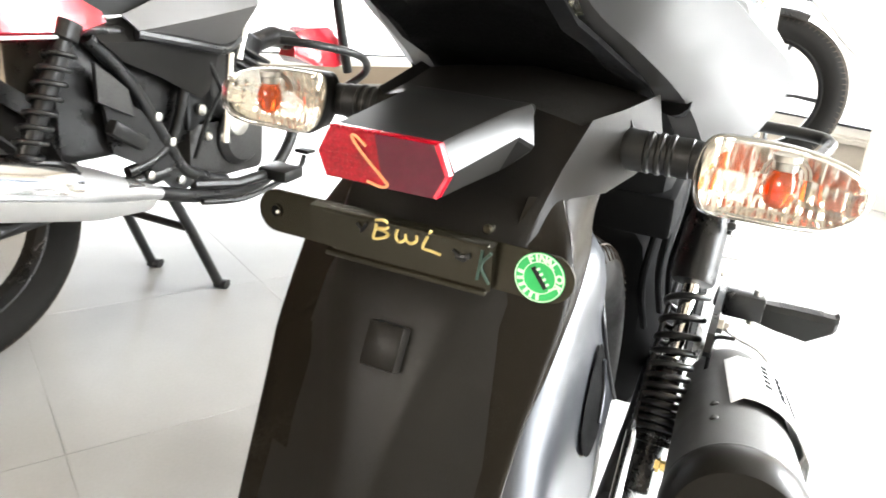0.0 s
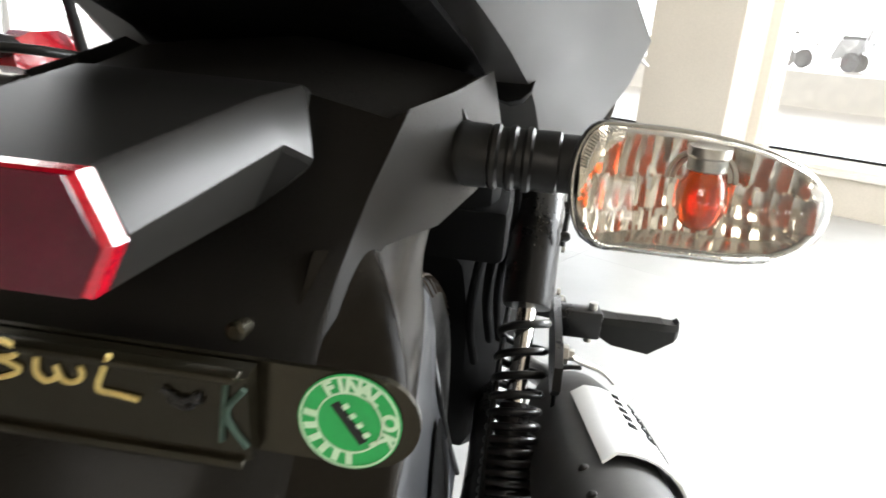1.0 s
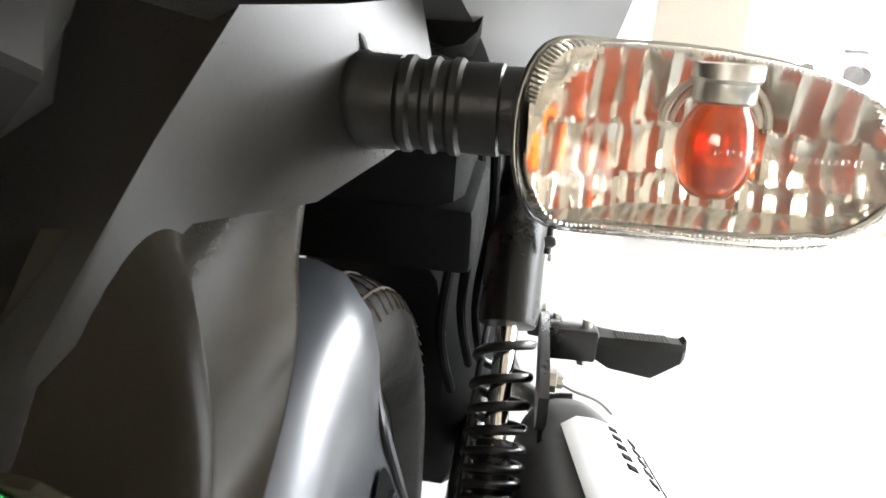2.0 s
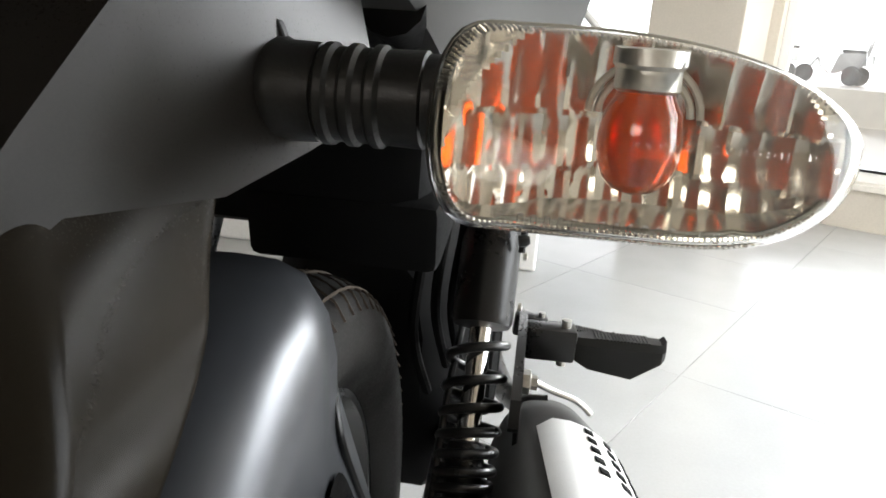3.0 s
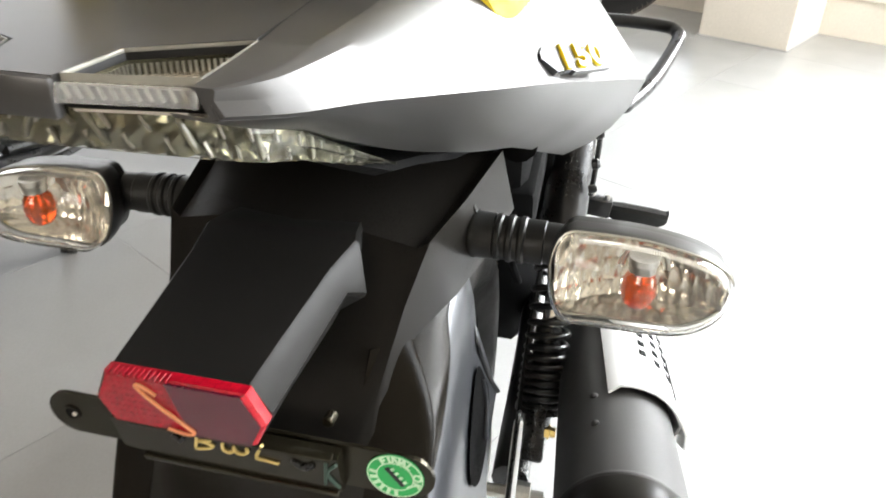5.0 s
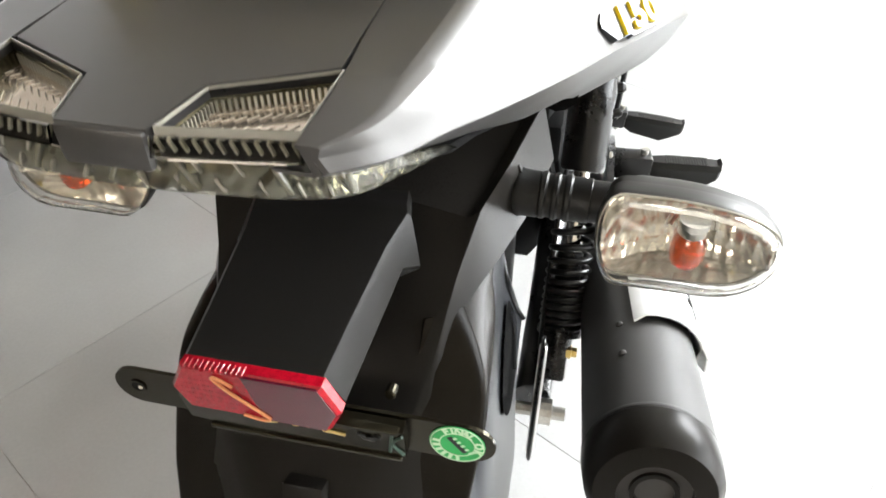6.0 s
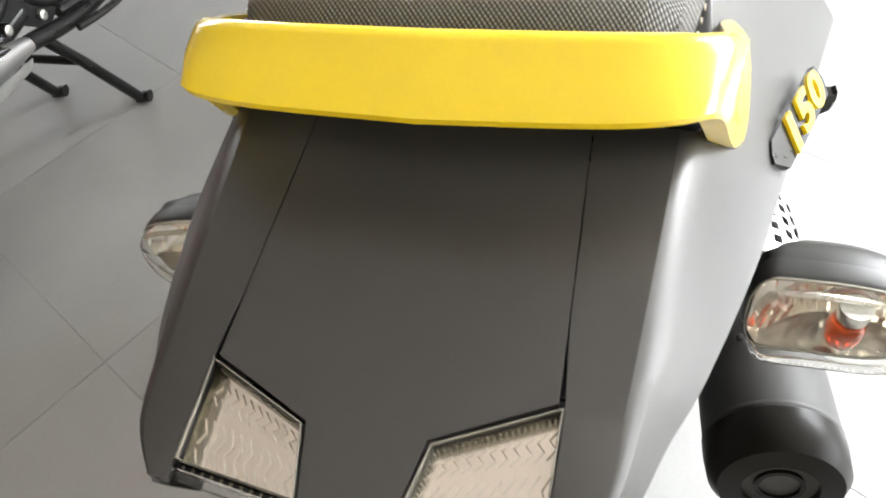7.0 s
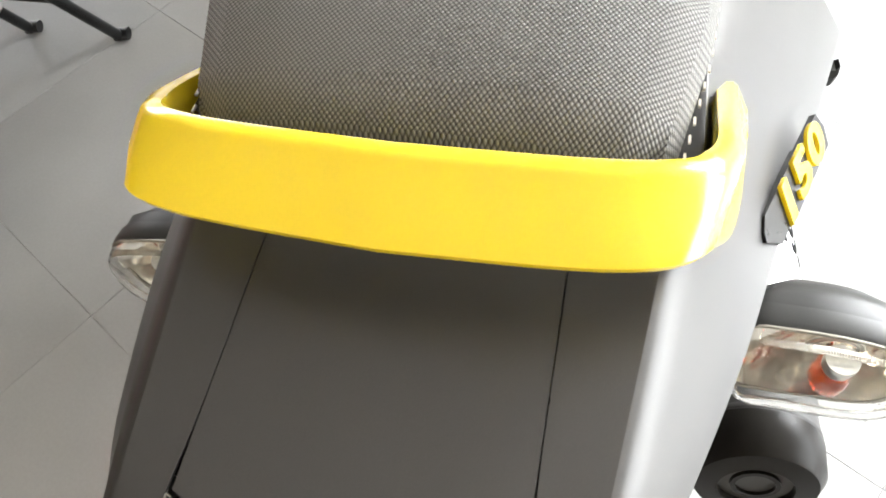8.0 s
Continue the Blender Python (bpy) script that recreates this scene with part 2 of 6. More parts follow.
def tube(bm, path, radius, n=12, closed=False, squash=1.0, up=(0, 0, 1)):
    """A round bar along a path; radius: one, or one for each point."""
    path = [Vector(p) for p in path]
    k = len(path)
    radii = radius if isinstance(radius, (list, tuple)) else [radius] * k
    rings, side = [], None
    for i, p in enumerate(path):
        ahead = (path[(i + 1) % k] - path[i - 1]) if closed else (path[min(i + 1, k - 1)] - path[max(i - 1, 0)])
        ahead.normalize()
        if side is None:
            side = ahead.cross(Vector(up))
            if side.length < 1e-3:
                side = ahead.cross(Vector((1, 0, 0)))
        side = (side - ahead * side.dot(ahead)).normalized()
        top = side.cross(ahead)
        rings.append([p + radii[i] * (side * math.cos(2 * math.pi * a / n) + squash * top * math.sin(2 * math.pi * a / n)) for a in range(n)])
    if closed:
        rings.append(rings[0])
    loft(bm, rings, caps=not closed)
    if closed:
        bmesh.ops.remove_doubles(bm, verts=bm.verts, dist=1e-6)
    return bm


def lathe(bm, profile, m=None, n=24, ring=False):
    """A turned body about local z, from (radius, height) pairs, laid by m."""
    m = m or Matrix()
    rings = [[m @ Vector((r * math.cos(2 * math.pi * a / n), r * math.sin(2 * math.pi * a / n), h)) for a in range(n)] for r, h in profile]
    if ring:
        rings.append(rings[0])
    loft(bm, rings, caps=not ring)
    if ring:
        bmesh.ops.remove_doubles(bm, verts=bm.verts, dist=1e-6)
    return bm


def along(a, b):
    """A pose at a, whose local z points to b."""
    a, b = Vector(a), Vector(b)
    return Matrix.Translation(a) @ (b - a).to_track_quat("Z", "Y").to_matrix().to_4x4()


def prism(bm, outline, depth, m=None, bevel=0.0, segments=2):
    """A plate: an outline in local x, y, from z = 0 up to depth, laid by m."""
    other = bmesh.new()
    loft(other, [[(x, y, 0) for x, y in outline], [(x, y, depth) for x, y in outline]])
    if bevel:
        bevelled(other, bevel, segments)
    bmesh.ops.transform(other, matrix=m or Matrix(), verts=other.verts)
    return merge(bm, other)


def flip(bm, s):
    """Mirrors a bmesh to the other side of the motorcycle where s is -1."""
    if s < 0:
        bmesh.ops.scale(bm, vec=(-1, 1, 1), verts=bm.verts)
    return bm


def words(name, text, size, mat, parent, m, thick=0.0002, spacing=1.0, bold=0.0, shear=0.0):
    """Flat lettering as a mesh."""
    curve = bpy.data.curves.new("scratch_text", "FONT")
    curve.body, curve.size, curve.extrude, curve.space_character = text, size, thick, spacing
    curve.align_x, curve.align_y, curve.offset, curve.shear = "CENTER", "CENTER", bold, shear
    temp = new("scratch_text", curve)
    me = bpy.data.meshes.new_from_object(temp.evaluated_get(bpy.context.evaluated_depsgraph_get()))
    bpy.data.objects.remove(temp)
    bpy.data.curves.remove(curve)
    me.transform(m)
    me.materials.clear()
    me.materials.append(mat)
    ob = new(name, me)
    ob.parent = parent
    return ob


# ------------------------------------------------------------------ the showroom
def room(u, v, z=0.0):
    return U * u + V * v + Vector((0, 0, z))


TURN = Matrix.Rotation(ROOM, 3, "Z")


def slab(name, u0, u1, v0, v1, z0, z1, mat, parent=None, bevel=0.0, label="", kind="structure"):
    bm = box(blank(), (0, 0, 0), (u1 - u0, v1 - v0, z1 - z0), bevel=bevel)
    bmesh.ops.transform(bm, matrix=Matrix.Translation(room((u0 + u1) / 2, (v0 + v1) / 2, (z0 + z1) / 2)) @ TURN.to_4x4(), verts=bm.verts)
    ob = part(name, bm, mat, parent, label, flat=True)
    if not parent:
        tagged(ob, label, "", "", kind)
    return ob


WEST, EAST, SOUTH, NORTH, TOP = -5.2, 2.6, -4.5, 4.05, 3.0
tagged(slab("ground", -60, 60, -60, 60, -0.35, -0.2, SILL, label="pale concrete ground outside the showroom"), category="ground")
floor = tagged(slab("floor", WEST - 0.1, EAST + 0.1, SOUTH - 0.1, NORTH + 0.1, -0.2, -0.003, GROUT, label="grey grout bed under polished floor tiles"), category="floor")
tagged(slab("ceiling", WEST - 0.2, EAST + 0.2, SOUTH - 0.2, NORTH + 0.2, TOP, TOP + 0.2, CEILING, label="plain cream showroom ceiling"), category="ceiling")


def wall_with_openings(name, along_u, fixed, thick, start, end, openings, label, mat=TAN):
    """A wall of solid bays round openings (from, to, sill height, head height)."""
    holder = thing(name, label, "wall", kind="structure")
    edge = start

    def bay(a, b, z0, z1):
        if b - a > 0.001 and z1 - z0 > 0.001:
            if along_u:
                slab("bay", a, b, fixed, fixed + thick, z0, z1, mat, holder)
            else:
                slab("bay", fixed, fixed + thick, a, b, z0, z1, mat, holder)

    for a, b, low, high in openings:
        bay(edge, a, 0, TOP)
        bay(a, b, 0, low)
        bay(a, b, high, TOP)
        edge = b
    bay(edge, end, 0, TOP)
    return holder


wall_with_openings("wall_north", True, NORTH, 0.2, WEST - 0.2, EAST + 0.2, [(-5.0, -1.30, 0.22, 2.6), (-0.74, 2.45, 0.2, 2.6)], "beige painted wall with two low wide windows")
wall_with_openings("wall_west", False, WEST - 0.2, 0.2, SOUTH, NORTH, [(0.4, 3.9, 0.15, 2.6)], "wall darkened to brown for a dim room, with a wide bright window", SHADE)
wall_with_openings("wall_south", True, SOUTH - 0.2, 0.2, WEST - 0.2, EAST + 0.2, [(-0.3, 2.3, 1.4, 2.7)], "unseen wall darkened to brown for a dim room, with an added high window", SHADE)
wall_with_openings("wall_east", False, EAST, 0.2, SOUTH, NORTH, [(1.0, 3.85, 0.15, 2.5)], "beige painted wall with an added wide window, out of view")
pillar = tagged(slab("pillar", -1.245, -0.79, 3.565, 4.045, 0, TOP, TAN, bevel=0.006, label="square beige painted pillar by the windows"), category="pillar")
tagged(slab("skirting", -1.251, -0.784, 3.559, 4.04, 0, 0.006, GROUT, label="thin dirty joint at the pillar foot"), category="skirting")


def window(name, along_u, fixed, a, b, low, high, panes, label):
    holder = thing(name, label, "window", kind="structure")

    def bar(nm, p, q, z0, z1, d0, d1, mat):
        return slab(nm, p, q, fixed + d0, fixed + d1, z0, z1, mat, holder, 0.003) if along_u else slab(nm, fixed + d0, fixed + d1, p, q, z0, z1, mat, holder, 0.003)

    bar("window_sill", a + 0.001, b - 0.001, low, low + 0.03, -0.03, 0.2, SILL)
    bar("window_frame", a + 0.001, b - 0.001, low + 0.03, low + 0.08, 0.09, 0.14, WHITE)
    bar("window_frame", a + 0.001, b - 0.001, high - 0.05, high - 0.001, 0.09, 0.14, WHITE)
    bar("sliding_track", a + 0.06, b - 0.06, low + 0.081, low + 0.093, 0.085, 0.135, BLACK)
    step = (b - a) / panes
    for i in range(panes + 1):
        p = a + step * i
        lo, hi = (p + 0.001, p + 0.05) if i == 0 else (p - 0.05, p - 0.001) if i == panes else (p - 0.022, p + 0.022)
        bar("mullion", lo, hi, low + 0.094, high - 0.051, 0.09, 0.14, WHITE)
    for i in range(panes):
        pane = bar("pane", a + step * i + 0.05, a + step * (i + 1) - 0.05, low + 0.094, high - 0.051, 0.112, 0.117, GLASS)
        pane.visible_shadow = False
    return holder


window("window_1", True, NORTH, -0.74, 2.45, 0.2, 2.6, 2, "wide white-framed window over a low cream sill")
window("window_2", True, NORTH, -5.0, -1.30, 0.22, 2.6, 2, "white-framed window beside the pillar")
window("window_4", False, WEST - 0.2, 0.4, 3.9, 0.15, 2.6, 2, "wide bright white-framed side window")
window("window_5", True, SOUTH - 0.2, -0.3, 2.3, 1.4, 2.7, 2, "added high wide white-framed window, out of view, for the south fill")
window("window_3", False, EAST, 1.0, 3.85, 0.15, 2.5, 2, "added wide white-framed window, out of view, for the east fill")

# glowing slabs across the yard, far behind the glass: emission stands in for daylight
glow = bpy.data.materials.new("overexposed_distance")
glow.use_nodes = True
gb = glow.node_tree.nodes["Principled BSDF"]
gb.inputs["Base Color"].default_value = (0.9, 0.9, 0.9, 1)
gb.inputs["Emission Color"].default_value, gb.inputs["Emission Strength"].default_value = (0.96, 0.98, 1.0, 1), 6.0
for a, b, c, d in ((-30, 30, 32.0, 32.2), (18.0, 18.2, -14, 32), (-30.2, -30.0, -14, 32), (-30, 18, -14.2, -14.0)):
    tagged(slab("backdrop", a, b, c, d, -0.2, 9, glow, label="glowing slab standing in for washed-out daylight beyond the windows"), category="backdrop")


def parked_scooter(body, m):
    """A scooter parked across the yard: legshield, body, seat, two wheels, headlamp and handlebar."""
    ob = thing("scooter", "small scooter, colours paled for the glare of the bright yard outside", "scooter", "scooters in the yard")
    for y in (0.0, 1.2):
        # tyres, seat and body are coloured pale to imitate the yard's glare
        tyre = part("wheel", lathe(blank(), [(0.12, -0.04), (0.19, -0.05), (0.22, -0.02), (0.22, 0.02), (0.19, 0.05), (0.12, 0.04)], Matrix.Translation((0, y, 0.22)) @ Matrix.Rotation(radians(90), 4, "Y"), 20), GROUT, ob)
    part("body", loft(blank(), [[(x, y, z) for x, z in ((-w, lo), (-w, hi), (w, hi), (w, lo))] for y, w, lo, hi in ((-0.25, 0.08, 0.48, 0.70), (0.1, 0.17, 0.42, 0.74), (0.5, 0.15, 0.25, 0.72), (0.62, 0.14, 0.22, 0.30))]), body, ob)
    part("legshield", loft(blank(), [[(x, y, z) for x, y in ((-w, d), (0, d + 0.07), (w, d), (0, d + 0.03))] for w, d, z in ((0.14, 0.62, 0.24), (0.21, 0.86, 0.45), (0.20, 0.92, 0.75), (0.12, 0.90, 0.95))]), body, ob)
    part("seat", box(blank(), (0, 0.15, 0.77), (0.28, 0.62, 0.08), bevel=0.02), GROUT, ob)
    part("handlebar", tube(blank(), [(-0.33, 0.82, 1.02), (0, 0.88, 1.0), (0.33, 0.82, 1.02)], 0.017, 8), ALUMINIUM, ob)
    part("fork", tube(blank(), [(0, 1.2, 0.22), (0, 0.95, 0.6), (0, 0.88, 1.0)], 0.03, 8), ALUMINIUM, ob)
    ob.matrix_world = m
    return ob


for body, u, v, turn in ((SILVER, -3.6, 18.0, 75), (SILVER, -2.3, 19.5, 95), (ALUMINIUM, -1.2, 18.6, 80)):
    parked_scooter(body, Matrix.Translation(room(u, v, 0.45)) @ Matrix.Rotation(ROOM + radians(turn), 4, "Z"))
tagged(slab("kerb", -29, 17, 15.0, 31.5, -0.2, 0.45, SILL, label="raised pale concrete road edge across the yard"), category="kerb")


# ------------------------------------------------------------------ the grey and yellow motorcycle
bike = thing("motorcycle", "satin grey motorcycle with a yellow grab rail and black seat", "motorcycle")


def top_z(y):
    return 0.9050 + 0.05 * y


def cowl_side(s):
    """One side shell of the tail: flat shoulder, ridge, badge face, crease, tucked-in lower face."""
    rows = [
        (-0.0650, 0.0522, 0.0580, 0.0605, 0.8965, 0.0560, 0.8925),
        (-0.050, 0.0530, 0.0672, 0.0735, 0.8935, 0.0610, 0.8855),
        (-0.027, 0.0535, 0.0712, 0.0830, 0.8890, 0.0655, 0.8765),
        (0.0, 0.0523, 0.0750, 0.095, 0.8830, 0.0675, 0.8625),
        (0.06, 0.0523, 0.0817, 0.116, 0.8680, 0.0730, 0.8335),
        (0.12, 0.0523, 0.0875, 0.133, 0.8525, 0.0920, 0.8095),
        (0.19, 0.0523, 0.0905, 0.153, 0.8330, 0.1080, 0.7845),
        (0.25, 0.0523, 0.0925, 0.170, 0.8165, 0.1200, 0.7570),
    ]
    sections = []
    for y, seam, ridge, cx, cz, lx, lz in rows:
        z = min(top_z(y), 0.910)
        k = min(1.0, (cx - ridge) / 0.015)
        sections.append([(seam, y, z), (ridge - 0.0022 * k, y, z - 0.0001), (ridge - 0.0006 * k, y, z - 0.0006 * k), (ridge + 0.0010 * k, y, z - 0.0014 * k), (ridge + 0.0042 * k, y, z - 0.0036 * k), (cx - 0.0025, y, cz + 0.002), (cx, y, cz - 0.002), (lx, y, lz), (lx - min(0.38 * lx, max(0.010, 0.35 * (y + 0.06))), y, lz + 0.0005)])
    sections.append([(0.0523, 0.33, 0.908), (0.0880, 0.33, 0.9078), (0.0915, 0.33, 0.907), (0.0943, 0.33, 0.9055), (0.097, 0.33, 0.9032), (0.1835, 0.305, 0.803), (0.186, 0.306, 0.798), (0.13, 0.386, 0.697), (0.085, 0.386, 0.70)])
    columns = [smooth_path(c, 8) for c in zip(*sections)]
    rows = []
    for a, b, lip, foot, c, d, e, f, g in zip(*columns):
        # the badge face and the lower face are slightly full
        out = Vector((0.7, 0, 0.7))
        face = [c.lerp(d, t) + out * 0.0045 * (d - c).length * 18 * t * (1 - t) * 0.5 for t in (0.2, 0.4, 0.6, 0.8)]
        under = [e.lerp(f, t) + Vector((0.9, 0, -0.4)) * 0.075 * (f - e).length * 4 * t * (1 - t) for t in (0.25, 0.5, 0.75)]
        rows.append([a, b, lip, foot, c] + face + [d, e] + under + [f, g])
    # a closed thin shell: the outer face, and the inner one a little within
    rings = [r + [p + Vector((0.0 if i == 0 else -0.0015, 0, -0.0012 if i < 11 else 0.0012)) for i, p in reversed(list(enumerate(r)))] for r in rows]
    bm = loft(blank(), rings)
    shell = part("side_panel", flip(bm, s), GREY, bike, angle=16)
    # the closed tip behind the lamp window
    tip = [p + Vector((0, 0.0004, 0)) for p in rows[0][:-1]]
    bm = loft(blank(), [tip, [p + Vector((0, 0.003, 0)) for p in tip]])
    part("tip_cap", flip(bm, s), GREY, shell, angle=24)
    return shell


cowl_side(1), cowl_side(-1)


def tail_top():
    """The panel between the seams, which narrows to a tongue between the two lamp windows and folds down at the back."""
    spine = [(0.0518, 0.082), (0.0518, 0.076), (0.0518, 0.055), (0.0518, 0.03), (0.0518, -0.0268), (0.0178, -0.0428), (0.0130, -0.066)]
    bm = blank()
    other = blank()
    loft(other, [[(k * x, y, min(top_z(y), 0.9097) - d) for k, d in ((-1, 0.0), (0, 0.0), (1, 0.0), (1, 0.004), (0, 0.004), (-1, 0.004))] for x, y in spine])
    bevelled(other, 0.0004, 1, 60)
    merge(bm, other)
    box(bm, (0, -0.0660, 0.8955), (0.026, 0.004, 0.012), bevel=0.0015)
    return part("tail_panel", bm, GREY, bike)


tail_top()
part("seam_backing", sheet(blank(), [[(x, y, min(top_z(y), 0.909) - 0.007) for x in (-0.062, 0.0, 0.062)] for y in (-0.022, 0.10, 0.32)], 0.002), BLACK, bike, flat=True)


def tail_tray():
    """Black tray that closes the tail from below."""
    rows = [(-0.050, 0.060, 0.8810, 0.003), (-0.027, 0.073, 0.8715, 0.004), (0.0, 0.0760, 0.8555, 0.004), (0.03, 0.0775, 0.8385, 0.004), (0.06, 0.0815, 0.8230, 0.005), (0.09, 0.087, 0.8140, 0.004), (0.13, 0.096, 0.800, 0.003), (0.19, 0.104, 0.784, 0.002), (0.25, 0.114, 0.757, 0.002), (0.37, 0.122, 0.700, 0.002)]
    sections = []
    for y, x, z, d in rows:
        rise = 0.009 if y < 0.1 else 0.0
        half = [(0.0, y, z - d + 0.006 + rise), (x * 0.6, y, z - d + 0.004 + 0.8 * rise), (x - 0.024, y, z - d + 0.15 * rise), (x - 0.015, y, z), (x - 0.016, y, z + 0.004), (0, y, z + 0.008 + rise)]
        sections.append(half[:1] + half[1:5] + half[5:] + [(-a, b, c) for a, b, c in reversed(half[1:5])])
    return part("tail_tray", loft(blank(), sections), DULL, bike)


tail_tray()


def tail_lamp():
    """Clear lamp: two recessed windows in the top of the tail and a faceted strip that runs round its back and sides."""
    path = smooth_path([(0.0647, 0.0565, 0.8285), (0.0640, 0.025, 0.8440), (0.0625, 0.0, 0.8565), (0.0605, -0.027, 0.8705), (0.0545, -0.0445, 0.8785), (0.042, -0.0540, 0.8830), (0.02, -0.0580, 0.8845), (0, -0.0590, 0.8845)], 8)
    whole = path + [Vector((-p.x, p.y, p.z)) for p in reversed(path[:-1])]
    k = len(whole)
    dice = random.Random(5)
    shell, cells, spots = [], [], []
    for i, p in enumerate(whole):
        ahead = (whole[min(i + 1, k - 1)] - whole[max(i - 1, 0)]).normalized()
        out = ahead.cross(Vector((0, 0, 1))).normalized()
        if out.dot(Vector((p.x, p.y - 0.02, 0))) < 0:
            out = -out
        h = 0.0066 * min(1.0, 0.08 + 1.0 * min(i, k - 1 - i) / (k * 0.30))
        p = p + Vector((0, 0, 0.15 * h))
        up = Vector((0, 0, 1))
        shell.append([p + out * 0.0030 + up * h, p + out * 0.0050, p + out * 0.0022 - up * h, p + out * 0.0010 - up * h, p + out * 0.0038, p + out * 0.0018 + up * h])
        cells.append([p + out * dice.uniform(-0.0016, 0.0012) + up * (h * v) + ahead * dice.uniform(-0.0005, 0.0005) for v in (1.0, 0.45, 0.0, -0.5, -1.0)])
        spots.append((p, ahead, out, h))
    lamp = part("tail_lamp", sheet(blank(), cells, 0.0012), OLIVE, bike, "smoky faceted tail lamp strip with clear cover", flat=True)
    part("strip_cover", loft(blank(), shell), LENS, lamp, "thin clear cover", angle=50).visible_shadow = False
    # upright dividers between the lamp's cells, and fine pale ticks
    for i in range(3, k - 3):
        p, ahead, out, h = spots[i]
        turn = Matrix((ahead, out, ahead.cross(out))).transposed() @ Matrix.Rotation(radians(30 if p.x > 0 else -30), 3, "Y")
        if i % 9 == 4:
            part("divider", box(blank(), p + out * 0.0012, (0.0017, 0.0032, 1.7 * h), turn, 0.0004, 1), HAZE, lamp, flat=True)
        elif i % 2 == 0:
            low = 0.55 if i % 4 else -0.35
            part("lamp_rib", box(blank(), p + out * 0.0010 - Vector((0, 0, low * h)), (0.0009, 0.0022, 0.8 * h), turn, 0.0003, 1), RIM, lamp, flat=True)
    for s in (1, -1):
        shape = [(0.0532, -0.0280), (0.0190, -0.0436), (0.0142, -0.0645), (0.0522, -0.0595)]
        mid = (0.0345, -0.0515)

        def ring(k, d):
            return [(s * (mid[0] + (x - mid[0]) * k), mid[1] + (y - mid[1]) * k, top_z(y) - d) for x, y in shape]

        # the recess: a bright lip, a ribbed silvered wall, a silvered floor
        part("window_rim", loft(blank(), [ring(1.0, 0.0040), ring(1.0, -0.0002), ring(0.982, -0.00022), ring(0.977, 0.0004), ring(0.977, 0.0040)], caps=False), RIM, lamp, "bright thin rim", flat=True)
        part("window_collar", loft(blank(), [ring(0.990, 0.0041), ring(0.978, 0.0008), ring(0.958, 0.0030), ring(0.958, 0.0045)], caps=False), BLACK, lamp, "black inner collar of the lamp window", flat=True)
        part("window_wall", loft(blank(), [ring(0.985, 0.0095), ring(0.985, 0.0042), ring(0.957, 0.0031), ring(0.945, 0.0080)], caps=False), OLIVE, lamp, "smoky ribbed wall of the lamp window", flat=True)
        floor_ = part("window_reflector", loft(blank(), [ring(0.95, 0.0105), ring(0.95, 0.0074)]), MIRROR, lamp, "silvered ribbed reflector in the window", flat=True)
        ribs = blank()
        front, back = [Vector(p) for p in ring(0.91, 0.0071)[:2]], [Vector(p) for p in ring(0.91, 0.0071)[3:1:-1]]
        for i in range(11):
            a, b = front[0].lerp(front[1], i / 10), back[0].lerp(back[1], i / 10)
            drift = (front[1] - front[0]) * 0.035
            for f0, f1 in ((0.06, 0.34), (0.50, 0.95)):
                tube(ribs, [a.lerp(b, f0) - drift, a.lerp(b, f0 * 0.7 + f1 * 0.3) + drift, a.lerp(b, f0 * 0.3 + f1 * 0.7) - drift, a.lerp(b, f1) + drift], 0.0002, 5)
        part("reflector_rib", ribs, SILVERED, floor_, flat=True)
        ticks = blank()
        edge = [Vector(p) for p in ring(0.945, 0.0040)]
        for a, b, count in ((edge[0], edge[1], 20), (edge[1], edge[2], 14)):
            for i in range(count):
                q = a.lerp(b, (i + 0.5) / count)
                box(ticks, q - Vector((0, 0, 0.0022)), (0.0007, 0.0007, 0.0040))
        part("wall_rib", ticks, RIM, lamp, flat=True)
        # clear upright back of the window, with slanted ribs behind it
        a, b = Vector((s * 0.0142, -0.0650, 0.8965)), Vector((s * 0.0524, -0.0600, 0.8965))
        pane = loft(blank(), [[(p.x, p.y - d, p.z + z) for p in (a, b)] + [(p.x, p.y - d - 0.001, p.z + z) for p in (b, a)] for d, z in ((0.0030, -0.0012), (0.0015, 0.0040))])
        part("window_back", pane, LENS, lamp, "clear back of the lamp window", flat=True).visible_shadow = False
        part("back_reflector", box(blank(), a.lerp(b, 0.5) + Vector((0, 0.0004, -0.0006)), ((b - a).length * 0.97, 0.0012, 0.0060), Matrix.Rotation(math.atan2((b - a).y, (b - a).x), 3, "Z")), DULL, lamp, flat=True)
        for i in range(12):
            q = a.lerp(b, (i + 0.5) / 12)
            part("lens_tooth", box(blank(), q + Vector((0, -0.0008, 0.0010)), (0.0008, 0.0016, 0.0040), Matrix.Rotation(radians(-s * 22), 3, "Y"), 0.0003, 1), HAZE, lamp, flat=True)


tail_lamp()


